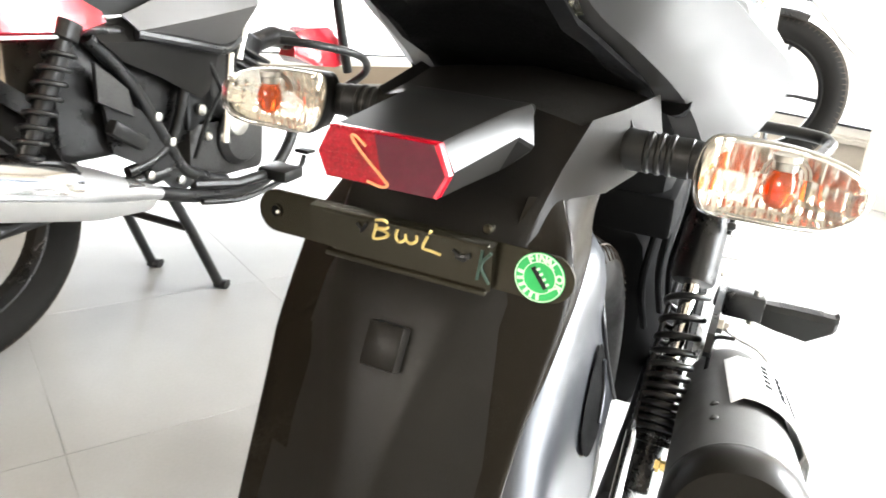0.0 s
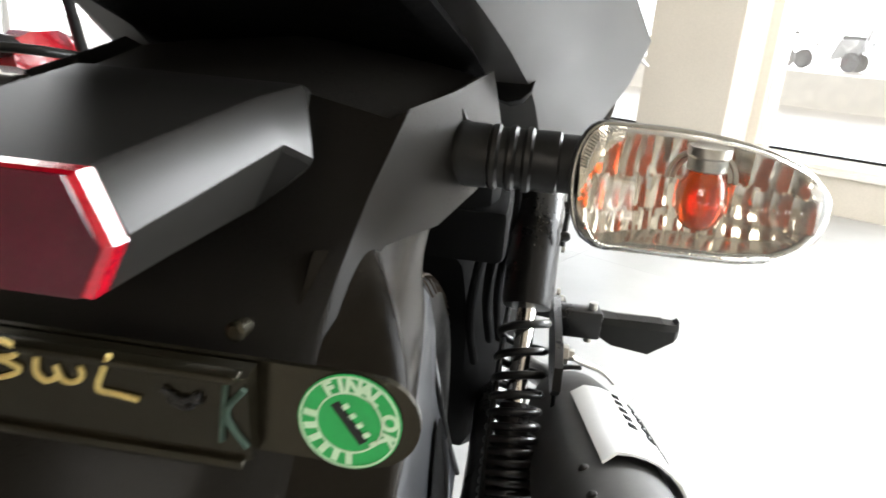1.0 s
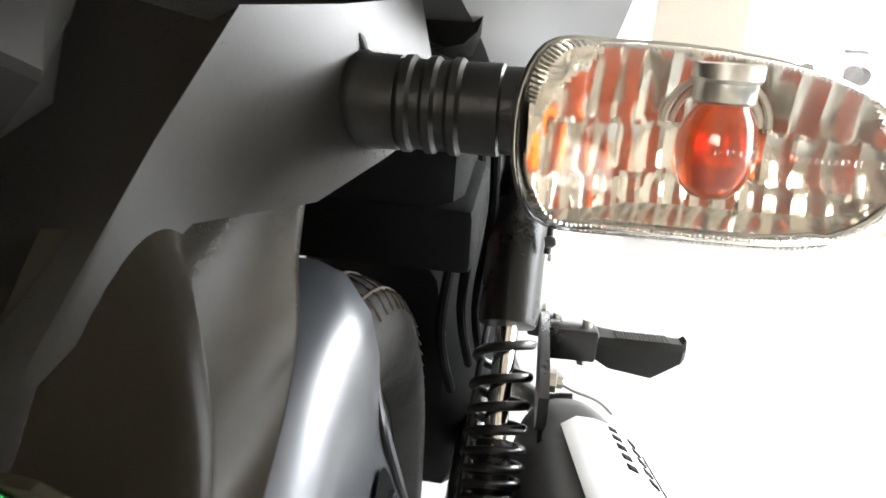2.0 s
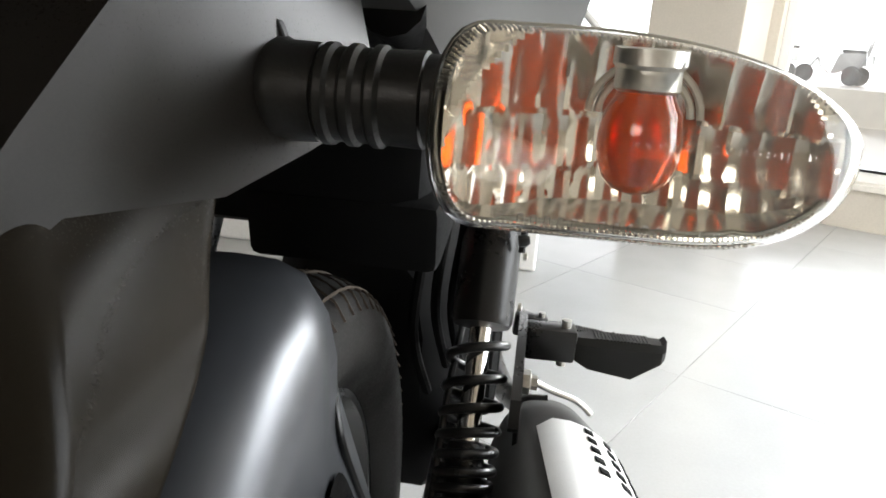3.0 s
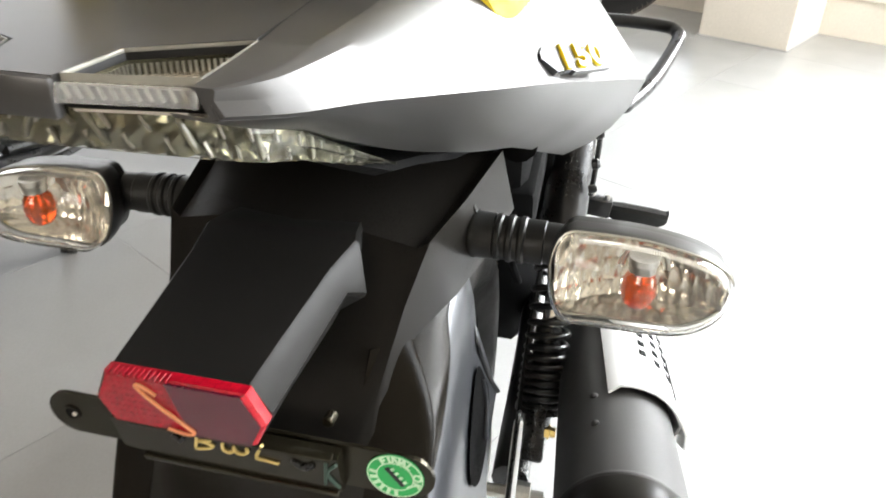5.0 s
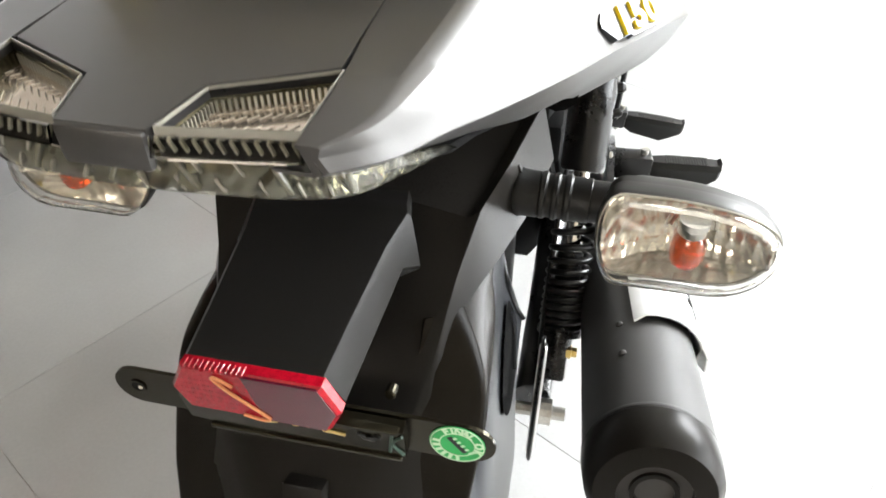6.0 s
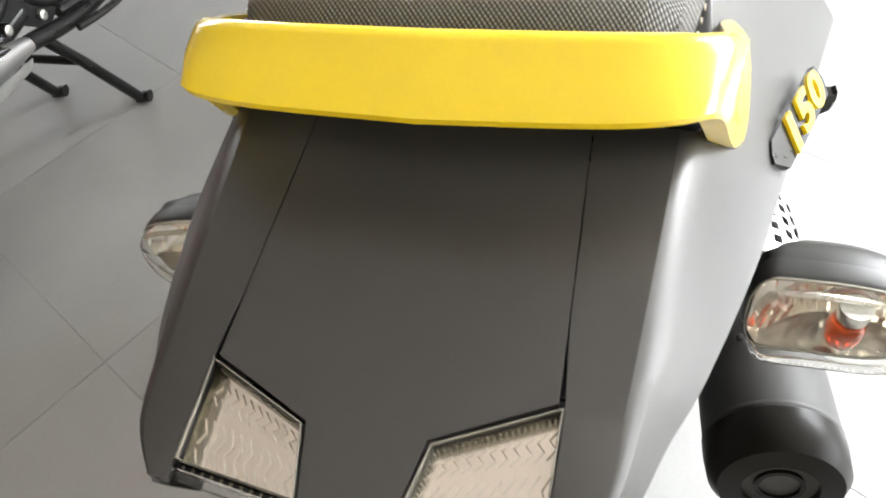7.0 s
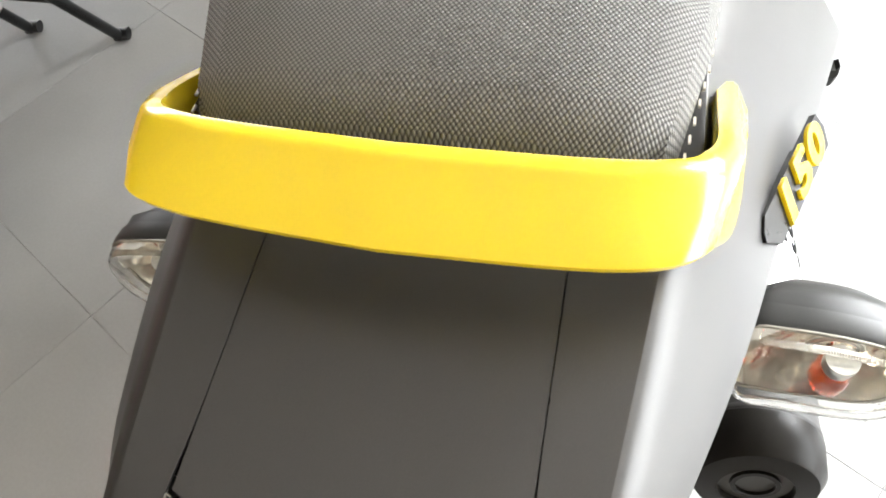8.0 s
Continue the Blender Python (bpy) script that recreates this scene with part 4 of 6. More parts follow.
# ---- indicators
def indicator(s):
    """Clear indicator on a ribbed rubber stalk: dark dished housing, silvered faceted bowl, amber bulb, clear cover; its face leans back."""
    x0, x1, mid = 0.1385, 0.2380, 0.188
    n = 56

    def limits(x):
        """Lowest and highest point of the outline at x: blunt towards the stalk, drawn out to a tip."""
        t = min(1.0, max(0.0, (x - x0) / (x1 - x0)))
        round_in = 1 - max(0.0, 1 - t / 0.13) ** 2.6
        top = 0.7450 + (0.7664 - 0.7450) * round_in ** 0.5 * (1 - max(0.0, (t - 0.28) / 0.72) ** 2.35) ** 0.56
        low = 0.7445 - (0.7445 - 0.7206) * round_in ** 0.5 * (1 - max(0.0, (t - 0.50) / 0.50) ** 3.0) ** 0.49
        return low, top

    def ring(k, depth, lean=0.4):
        """The outline scaled about its middle by k, at that depth, leaning back by lean."""
        pts = []
        for i in range(n):
            a = 2 * math.pi * i / n
            c = math.cos(a)
            x = (x0 + x1) / 2 + (x1 - x0) / 2 * math.copysign(abs(c) ** 0.8, c)
            low, top = limits(x)
            z = top if math.sin(a) >= 0 else low
            z = 0.7435 + (z - 0.7435) * k
            x = mid + (x - mid) * k
            pts.append((x, depth + lean * (z - 0.745) + 0.006 * max(0.0, (x - 0.20) / 0.037) ** 2, z))
        return pts

    shell = [ring(0.10, 0.166, 0.0), ring(0.45, 0.163, 0.05), ring(0.72, 0.154, 0.12), ring(0.90, 0.141, 0.22), ring(1.000, 0.130, 0.30), ring(1.020, 0.1225, 0.32), ring(1.016, 0.1184, 0.32), ring(0.990, 0.1178, 0.32), ring(0.968, 0.1195, 0.32), ring(0.96, 0.129, 0.3), ring(0.95, 0.142, 0.2), ring(0.6, 0.158, 0.1), ring(0.1, 0.161, 0.0)]
    housing = part("indicator", flip(loft(blank(), shell), s), HOUSING, bike, "clear-lensed indicator on a ribbed black stalk", angle=45)
    # stalk
    prof = [(0.0140, 0.0), (0.0150, 0.002), (0.0150, 0.0055), (0.0143, 0.0068), (0.0140, 0.0165)]
    for i in range(3):
        h = 0.0168 + 0.0072 * i
        prof += [(0.0133, h), (0.0144, h + 0.0012), (0.0144, h + 0.0034), (0.0133, h + 0.0046)]
    prof += [(0.0134, 0.038), (0.0136, 0.0465), (0.0128, 0.0472), (0.0128, 0.058), (0.0120, 0.066)]
    bm = lathe(blank(), prof, along((0.0868, 0.1465, 0.7445), (0.16, 0.1435, 0.7452)), 32)
    stalk = part("stalk", flip(bm, s), RUBBER, housing, "ribbed black rubber stalk", angle=30)
    bm = box(blank(), (0.0905, 0.1465, 0.7608), (0.0016, 0.004, 0.0065), Matrix.Rotation(radians(-24), 3, "Y"), 0.0004, 1)
    part("locating_tab", flip(bm, s), RUBBER, stalk, flat=True)
    # silvered bowl: a paraboloid about the bulb, broken into three rows of upright facets
    bx, bz, f, back, fx = 0.188, 0.7415, 0.0235, 0.1395, 0.0066
    steps = [0.7195, 0.7318, 0.7452, 0.7672]
    rows = []
    dice = random.Random(11)
    tilts = {}
    for i in range(113):
        x = 0.1418 + (0.2335 - 0.1418) * i / 112
        lo, hi = limits(x)
        lo, hi = 0.7435 + (lo - 0.7435) * 0.955, 0.7435 + (hi - 0.7435) * 0.955
        line = []
        for j in range(31):
            z = lo + (hi - lo) * j / 30
            band = 0 if z < steps[1] else 1 if z < steps[2] else 2
            w = (z - steps[band]) / (steps[band + 1] - steps[band]) - 0.5
            u = ((x - 0.1418) / fx + 0.33 * band) % 1.0 - 0.5
            cell = (band, math.floor((x - 0.1418) / fx + 0.33 * band))
            if cell not in tilts:
                tilts[cell] = (dice.uniform(-0.0008, 0.0008), dice.uniform(-0.0010, 0.0010))
            y = back - ((x - bx) ** 2 + (z - bz) ** 2) / (4 * f)
            y = max(0.1195 + 0.32 * (z - 0.745), y)
            line.append((x, y + (0.0030 - 0.0006 * band) * (0.25 - u * u) + 0.0018 * (0.25 - w * w) + u * tilts[cell][0] + w * tilts[cell][1], z))
        rows.append(line)
    bm = sheet(blank(), rows, 0.0006)
    part("reflector_bowl", flip(bm, s), SILVERED, housing, "silvered faceted bowl", angle=14)
    wall = loft(blank(), [ring(0.960, 0.1190, 0.32), ring(0.955, 0.124, 0.3), ring(0.935, 0.134, 0.2), ring(0.90, 0.143, 0.1), ring(0.885, 0.143, 0.1), ring(0.92, 0.134, 0.2), ring(0.943, 0.124, 0.3), ring(0.948, 0.1190, 0.32)], caps=False)
    part("bowl_wall", flip(wall, s), SILVERED, housing, "bright inner wall of the lamp", angle=50)
    # bulb and its socket, hanging from the top
    down = along((bx, 0.1150, 0.7665), (bx, 0.1140, 0.70))
    bm = lathe(blank(), [(0.0082, 0.004), (0.0082, 0.0075), (0.0074, 0.0085), (0.0074, 0.0128), (0.0064, 0.0135)], down, 24)
    socket = part("bulb_socket", flip(bm, s), STEEL, housing, "dull metal bulb socket")
    bm = lathe(blank(), [(0.0062, 0.0130), (0.0070, 0.0150), (0.0086, 0.0178), (0.0095, 0.0230), (0.0094, 0.0275), (0.0080, 0.0325), (0.0050, 0.0355), (0.0010, 0.0366)], down, 28)
    part("bulb", flip(bm, s), AMBER, housing, "amber bulb", angle=60)
    for r in (0.0135, 0.0112):
        bm = tube(blank(), [(bx + 0.002 + r * math.cos(a), 0.1285, 0.7470 + 0.92 * r * math.sin(a)) for a in (math.pi * i / 14 for i in range(15))], 0.0010, 6, up=(0, 1, 0))
        part("socket_arch", flip(bm, s), STEEL, socket)
    # clear cover: a thin shell, deeper at its foot
    outer = [ring(0.985, 0.1192, 0.32), ring(0.992, 0.1160, 0.32), ring(0.985, 0.1120, 0.32), ring(0.960, 0.1082, 0.32), ring(0.915, 0.1062, 0.30), ring(0.5, 0.1035, 0.26), ring(0.1, 0.1028, 0.25)]
    inner = [ring(0.965, 0.1192, 0.32), ring(0.968, 0.1160, 0.32), ring(0.962, 0.1132, 0.32), ring(0.938, 0.1103, 0.32), ring(0.895, 0.1086, 0.30), ring(0.5, 0.1060, 0.26), ring(0.1, 0.1053, 0.25)]
    cover = part("indicator_lens", flip(loft(blank(), outer[::-1] + inner), s), LENS, housing, "clear plastic lens", angle=50)
    cover.visible_shadow = False
    part("lens_lip", flip(tube(blank(), ring(0.988, 0.1188, 0.32), 0.0010, 8, True, up=(0, 1, 0)), s), RIM, cover, "bright edge of the lens")
    # fine flutes along the rim and raised lettering too small to read
    bm = blank()
    a, b = ring(0.950, 0.1130, 0.32), ring(0.905, 0.1100, 0.3)
    for i in range(n):
        p0, p1, q0, q1 = (Vector(v) for v in (a[i], a[(i + 1) % n], b[i], b[(i + 1) % n]))
        count = max(1, round((p1 - p0).length / 0.0013))
        for c in range(count):
            p, q = p0.lerp(p1, c / count), q0.lerp(q1, c / count)
            if p.z > 0.7500 or p.z < 0.7300:
                tube(bm, [p, q], 0.00042, 5)
    flutes = part("flute", flip(bm, s), SILVERED, housing)
    tagged(flutes, kind="stuff")
    bm = blank()
    for row, (xa, xb, z, y) in enumerate(((0.163, 0.211, 0.7248, 0.1000), (0.186, 0.222, 0.7432, 0.1030))):
        for i in range(17 - 3 * row):
            if i % 7 != 5:
                box(bm, (xa + (xb - xa) * i / (16 - 3 * row), y - 0.0003, z), (0.0013, 0.0006, 0.0024 - 0.0008 * row), bevel=0.0002, segments=1)
    marks = part("moulded_mark", flip(bm, s), LENS, cover, flat=True)
    marks.visible_shadow = False
    tagged(marks, kind="stuff")
    return housing


indicator(1), indicator(-1)


# ---- wheel, hugger, shock absorber, silencer
AXLE = Vector((0, 0.326, 0.305))


def polar(x, r, deg):
    return (x, AXLE.y + r * math.cos(radians(deg)), AXLE.z + r * math.sin(radians(deg)))


def wheel(name, centre, parent, radius, width, label, spokes=5):
    """Tyre with cut tread, black cast rim with spokes and a hub."""
    m = Matrix.Translation(centre) @ Matrix.Rotation(radians(90), 4, "Y")
    w, r = width / 2, radius
    prof = [(r * 0.72, -w * 0.62), (r * 0.80, -w * 0.95), (r * 0.88, -w), (r * 0.95, -w * 0.86), (r * 0.985, -w * 0.55), (r, -w * 0.2), (r, w * 0.2), (r * 0.985, w * 0.55), (r * 0.95, w * 0.86), (r * 0.88, w), (r * 0.80, w * 0.95), (r * 0.72, w * 0.62)]
    tyre = part(name, lathe(blank(), prof, m, 64, True), TYRE, parent, label, angle=50)
    bm = blank()
    for i in range(84):
        a = 2 * math.pi * i / 84
        for sgn in (1, -1):
            p = [(r * 1.001, sgn * w * 0.06, 0.0), (r * 0.993, sgn * w * 0.42, 0.045), (r * 0.964, sgn * w * 0.80, 0.075), (r * 0.925, sgn * w * 0.95, 0.085)]
            tube(bm, [m @ Vector((rr * math.cos(a + d + 0.03 * sgn), rr * math.sin(a + d + 0.03 * sgn), h)) for rr, h, d in p], 0.0012, 4)
    for g in (-0.72, -0.25, 0.25, 0.72):
        rr = r * (1.0005 if abs(g) < 0.5 else 0.9725)
        tube(bm, [m @ Vector((rr * math.cos(2 * math.pi * q / 64), rr * math.sin(2 * math.pi * q / 64), g * w)) for q in range(64)], 0.0014, 4, True)
    part("tread_groove", bm, DUST, tyre, "dusty tread lines", flat=True)
    rim = lathe(blank(), [(r * 0.735, -w * 0.6), (r * 0.735, w * 0.6), (r * 0.70, w * 0.6), (r * 0.66, w * 0.3), (r * 0.66, -w * 0.3), (r * 0.70, -w * 0.6)], m, 48, True)
    part("rim", rim, BLACK, tyre, "black alloy rim")
    for i in range(spokes):
        a = 2 * math.pi * i / spokes + 0.3
        spoke = tube(blank(), [m @ Vector((rr * math.cos(a + da), rr * math.sin(a + da), 0)) for rr, da in ((r * 0.12, 0), (r * 0.4, 0.06), (r * 0.68, 0))], [0.016, 0.012, 0.016], 8, squash=0.6)
        part("spoke", spoke, BLACK, tyre)
    part("hub", lathe(blank(), [(0.02, -w * 1.2), (0.05, -w * 1.1), (0.062, -w * 0.4), (0.062, w * 0.4), (0.05, w * 1.1), (0.02, w * 1.2)], m, 28), ENGINE, tyre, "cast hub")
    return tyre


rear = wheel("rear_wheel", AXLE, bike, 0.303, 0.115, "worn black rear tyre on a black alloy wheel")


def skirt_x(y, z):
    """Half width of the hugger's skirt, which flares out downwards."""
    return min(0.104, 0.078 - 0.16 * (z - 0.542) - 0.018 * (y - 0.256))


def skirt(r, deg, proud=0.0):
    _, y, z = polar(0, r, deg)
    return (skirt_x(y, z) + proud, y, z)


def hugger():
    """Inner mudguard hugging the tyre, with deep side skirts and a long slot."""
    rows, rim = [], []
    for deg in [92] + [94 + 5.3 * i for i in range(21)]:
        t = max(0.0, (deg - 94) / 106)
        r = 0.332 + 0.010 * math.sin(math.pi * min(1, t * 1.3))
        top = skirt(r - 0.045, deg)[0]
        low = 0.145 + 0.10 * max(0, (deg - 150) / 50)
        half = [polar(0, r, deg), polar(0.4 * top, r - 0.001, deg), polar(0.70 * top, r - 0.007, deg + 0.5), polar(0.90 * top, r - 0.020, deg + 2), skirt(r - 0.042, deg + 3.5)]
        if deg < 94:
            # ahead of the skirt only the crown goes on
            half += [skirt(r - 0.045 - 0.003 * k, deg + 3.5) for k in range(4)]
            narrow = 0.70 + 0.22 * ((deg - 74) / 20) ** 2
            half = [(x * narrow, y, z) for x, y, z in half]
        else:
            half += [skirt(0.262, deg + 8), skirt(0.225, deg + 7), skirt(0.190, deg + 4), skirt(low, deg - 5)]
        rows.append(mirrored(half))
        if deg < 94:
            rim.append(half[5])
        elif deg == 94:
            rim += half[5:]
    body = part("inner_mudguard", sheet(blank(), rows, 0.003), PANEL, bike, "smooth satin grey inner mudguard over the tyre", angle=40)
    for s in (1, -1):
        part("edge_trim", flip(tube(blank(), smooth_path([Vector(p) + Vector((0.001, 0, 0)) for p in rim], 4), 0.0024, 8), s), BLACK, body)
        shape = [(0.256, 0.543), (0.275, 0.515), (0.281, 0.487), (0.250, 0.461), (0.204, 0.457), (0.178, 0.482), (0.190, 0.508), (0.225, 0.534)]
        outline = smooth_path([(skirt_x(y, z) + 0.003, y, z) for y, z in shape], 4, True)
        bm = blank()
        face = bm.faces.new([bm.verts.new(p) for p in outline])
        bmesh.ops.solidify(bm, geom=[face], thickness=0.004)
        slot = part("slot", flip(bm, s), DULL, body, "long dark slot in the skirt", flat=True)
        rib = tube(blank(), smooth_path([(skirt_x(y, z) + 0.0042, y, z) for y, z in ((0.262, 0.524), (0.262, 0.495), (0.240, 0.470))], 5), 0.0022, 8)
        part("slot_rib", flip(rib, s), PANEL, slot, "grey rib inside the slot")


hugger()


def inner_frame():
    """Dark parts between tail and wheel."""
    bm = blank()
    box(bm, (0.0, 0.47, 0.70), (0.20, 0.20, 0.13), bevel=0.02)
    box(bm, (0.02, 0.42, 0.735), (0.13, 0.22, 0.07), Matrix.Rotation(-0.3, 3, "X"), 0.01)
    part("under_tray", bm, DULL, bike, "black inner fender and battery tray")
    part("inner_fender", box(blank(), (0.045, 0.42, 0.648), (0.13, 0.10, 0.05), Matrix.Rotation(0.2, 3, "X"), 0.008), DULL, bike)
    for s in (1, -1):
        bm = tube(blank(), smooth_path([(0.105, 0.22, 0.775), (0.108, 0.36, 0.75), (0.11, 0.55, 0.70), (0.105, 0.75, 0.66)], 5), 0.014, 12)
        part("frame_rail", flip(bm, s), DULL, bike)
        bm = tube(blank(), smooth_path([(0.112, 0.345, 0.300), (0.112, 0.50, 0.325), (0.108, 0.75, 0.36)], 5), 0.022, 12, squash=1.3)
        part("swingarm", flip(bm, s), BLACK, bike)
    # gearbox, its round side cover, and the cables and pipes that hang beside it
    rows = [(0.60, 0.070, 0.36, 0.56), (0.64, 0.105, 0.27, 0.62), (0.74, 0.128, 0.22, 0.655), (0.92, 0.128, 0.21, 0.66), (1.00, 0.10, 0.26, 0.62)]
    bm = loft(blank(), [[(x * w, y, lo + (hi - lo) * z) for x, z in ((-0.7, 0), (-1, 0.16), (-1, 0.55), (-0.82, 0.86), (-0.5, 1), (0.5, 1), (0.82, 0.86), (1, 0.55), (1, 0.16), (0.7, 0))] for y, w, lo, hi in rows])
    block = part("engine_block", bevelled(bm, 0.008, 2), DULL, bike, "dark engine and gearbox")
    part("side_cover", lathe(blank(), [(0.085, 0.0), (0.082, 0.010), (0.060, 0.016), (0.056, 0.013), (0.02, 0.014)], along((0.127, 0.83, 0.36), (1, 0.83, 0.36)), 32), DULL, block)
    for k in range(4):
        part("cooling_rib", box(blank(), (0.126, 0.83, 0.50 + 0.035 * k), (0.010, 0.16, 0.008), bevel=0.002), DULL, block)
    for y, z, x in ((0.43, 0.60, 0.085), (0.46, 0.615, 0.098), (0.50, 0.60, 0.108)):
        part("cable", tube(blank(), smooth_path([(x, y, z + 0.12), (x + 0.004, y + 0.02, z + 0.03), (x - 0.006, y + 0.05, z - 0.07), (x, y + 0.12, z - 0.16)], 6), 0.0045, 8), DULL, bike)
    part("chain_guard", sheet(blank(), [[(-0.095, y, z), (-0.112, y, z - 0.006), (-0.114, y, z - 0.05)] for y, z in ((0.36, 0.385), (0.50, 0.41), (0.64, 0.43))], 0.003), DULL, bike)


inner_frame()


def shock(s):
    low, high = Vector((0.134, 0.372, 0.352)), Vector((0.135, 0.607, 0.724))
    up = (high - low).normalized()

    def at(d):
        return low + up * d

    m = along(low, high)
    body = part("shock_absorber", flip(lathe(blank(), [(0.016, 0.219), (0.0235, 0.220), (0.0255, 0.225), (0.0255, 0.300), (0.0262, 0.302), (0.0262, 0.308), (0.0255, 0.310), (0.0255, 0.405), (0.022, 0.412), (0.012, 0.415)], m, 32), s), BLACK, bike, "black gas shock absorber with a coil spring")
    part("rod", flip(lathe(blank(), [(0.0095, 0.10), (0.0095, 0.222)], m, 20), s), CHROME, body, "bright chrome rod")
    part("damper_tube", flip(lathe(blank(), [(0.016, 0.0), (0.0165, 0.03), (0.015, 0.032), (0.015, 0.125), (0.011, 0.127)], m, 24), s), BLACK, body)
    turns, pts = 12.5, []
    for i in range(int(turns * 18) + 1):
        f = i / (turns * 18)
        # the coils stand wider apart towards the top
        h = 0.034 + 0.172 * (0.62 * f + 0.38 * f ** 4)
        a = 2 * math.pi * turns * f
        pts.append(m @ Vector((0.0225 * math.cos(a), 0.0225 * math.sin(a), h)))
    part("spring", flip(tube(blank(), pts, 0.0040, 10), s), BLACK, body, "glossy black coil spring", angle=60)
    part("spring_seat", flip(lathe(blank(), [(0.018, 0.026), (0.027, 0.027), (0.027, 0.033), (0.018, 0.034)], m, 28), s), BLACK, body)
    part("lower_eye", flip(box(blank(), at(-0.005), (0.026, 0.026, 0.05), up.to_track_quat("Z", "Y").to_matrix(), 0.005), s), BLACK, body)
    bolt = low + Vector((0.010, 0, 0.008))
    part("lower_bolt", flip(lathe(blank(), [(0.009, 0), (0.009, 0.006), (0.006, 0.007), (0.006, 0.013)], along(bolt, bolt + Vector((1, 0, 0))), 6), s), BRASS, body, "yellow zinc bolt", flat=True)
    part("top_bush", flip(lathe(blank(), [(0.014, -0.02), (0.014, 0.02)], along(at(0.435), at(0.435) + Vector((1, 0, 0))), 20), s), RUBBER, body)
    for i in range(5):
        p = at(0.235 + 0.045 * i) + Vector((0.028, 0.012, 0))
        part("stud", flip(lathe(blank(), [(0.004, 0), (0.004, 0.003), (0.001, 0.004)], along(p, p + Vector((1, 0, 0))), 8), s), STEEL, body)


shock(1), shock(-1)


def silencer():
    rear_end, front = Vector((0.2185, 0.125, 0.487)), Vector((0.202, 0.66, 0.349))
    m = along(rear_end, front)
    L = (front - rear_end).length
    can = part("silencer", lathe(blank(), [(0.049, 0.0), (0.0545, 0.006), (0.056, 0.02), (0.056, 0.05), (0.056, L * 0.8), (0.050, L * 0.9), (0.03, L)], m, 48), CAN, bike, "matt black silencer")
    part("end_cap", lathe(blank(), [(0.0570, 0.034), (0.0570, 0.028), (0.0550, 0.006), (0.048, -0.004), (0.030, -0.006), (0.0285, 0.010), (0.0205, 0.012), (0.0195, -0.003), (0.0155, -0.003), (0.0145, 0.03)], m, 48), PLASTIC, can, "black stepped end cap")
    part("seam_band", lathe(blank(), [(0.0562, 0.036), (0.0568, 0.037), (0.0568, 0.040), (0.0562, 0.041)], m, 48, True), CAN, can)
    # heat shield: a curved plate on the upper outer side
    side = Vector((1, 0, 0))
    side = (side - (front - rear_end).normalized() * side.dot((front - rear_end).normalized())).normalized()
    top = side.cross((front - rear_end).normalized())
    if top.z < 0:
        top = -top

    def on(d, deg, r):
        return rear_end + (front - rear_end).normalized() * d + r * (side * math.cos(radians(deg)) + top * math.sin(radians(deg)))

    rows = []
    d0 = 0.163
    for i in range(13):
        d = d0 + 0.205 * i / 12
        a_hi = 104 + 4 * i / 12
        a_lo = 8 - 20 * min(1, i / 3)
        skew = 0.024 * max(0.0, 1 - i / 3)
        r = 0.0650
        rows.append([on(d + skew * (k / 9), a_hi + (a_lo - a_hi) * k / 9, (0.0590 if k in (0, 9) else r)) for k in range(10)])
    shield = part("heat_shield", sheet(blank(), rows, 0.002), SHIELD, can, "silver perforated heat shield", angle=50)
    tongue = [[on(0.176, 14, 0.0665), on(0.180, -2, 0.0665)], [on(0.19, 28, 0.0642), on(0.205, -8, 0.0642)]]
    part("shield_tip", sheet(blank(), tongue, 0.002), SHIELD, shield)
    for i in range(5):
        for j in range(4):
            if j == 3 and i == 0:
                continue
            d, a = 0.352 - 0.0243 * i - 0.003 * j, 68 - 16 * j
            c = on(d, a, 0.0655)
            z = (c - on(d, a, 0.0)).normalized()
            y = (front - rear_end).normalized()
            turn = Matrix((y.cross(z), y, z)).transposed()
            part("perforation", box(blank(), c, (0.0082, 0.0118, 0.0012), turn, 0.0005, 1), DULL, shield, flat=True)
    for d in (0.115, 0.165):
        c = on(d, 118, 0.0555)
        part("rivet", lathe(blank(), [(0.004, 0), (0.004, 0.002), (0.001, 0.004)], along(c, on(d, 118, 0.08)), 12), CAN, can)
    bm = tube(blank(), smooth_path([(0.17, 0.53, 0.48), (0.20, 0.54, 0.462), (0.225, 0.545, 0.452), (0.24, 0.55, 0.438)], 4), 0.003, 8)
    part("hanger_rod", bm, STEEL, can)


silencer()


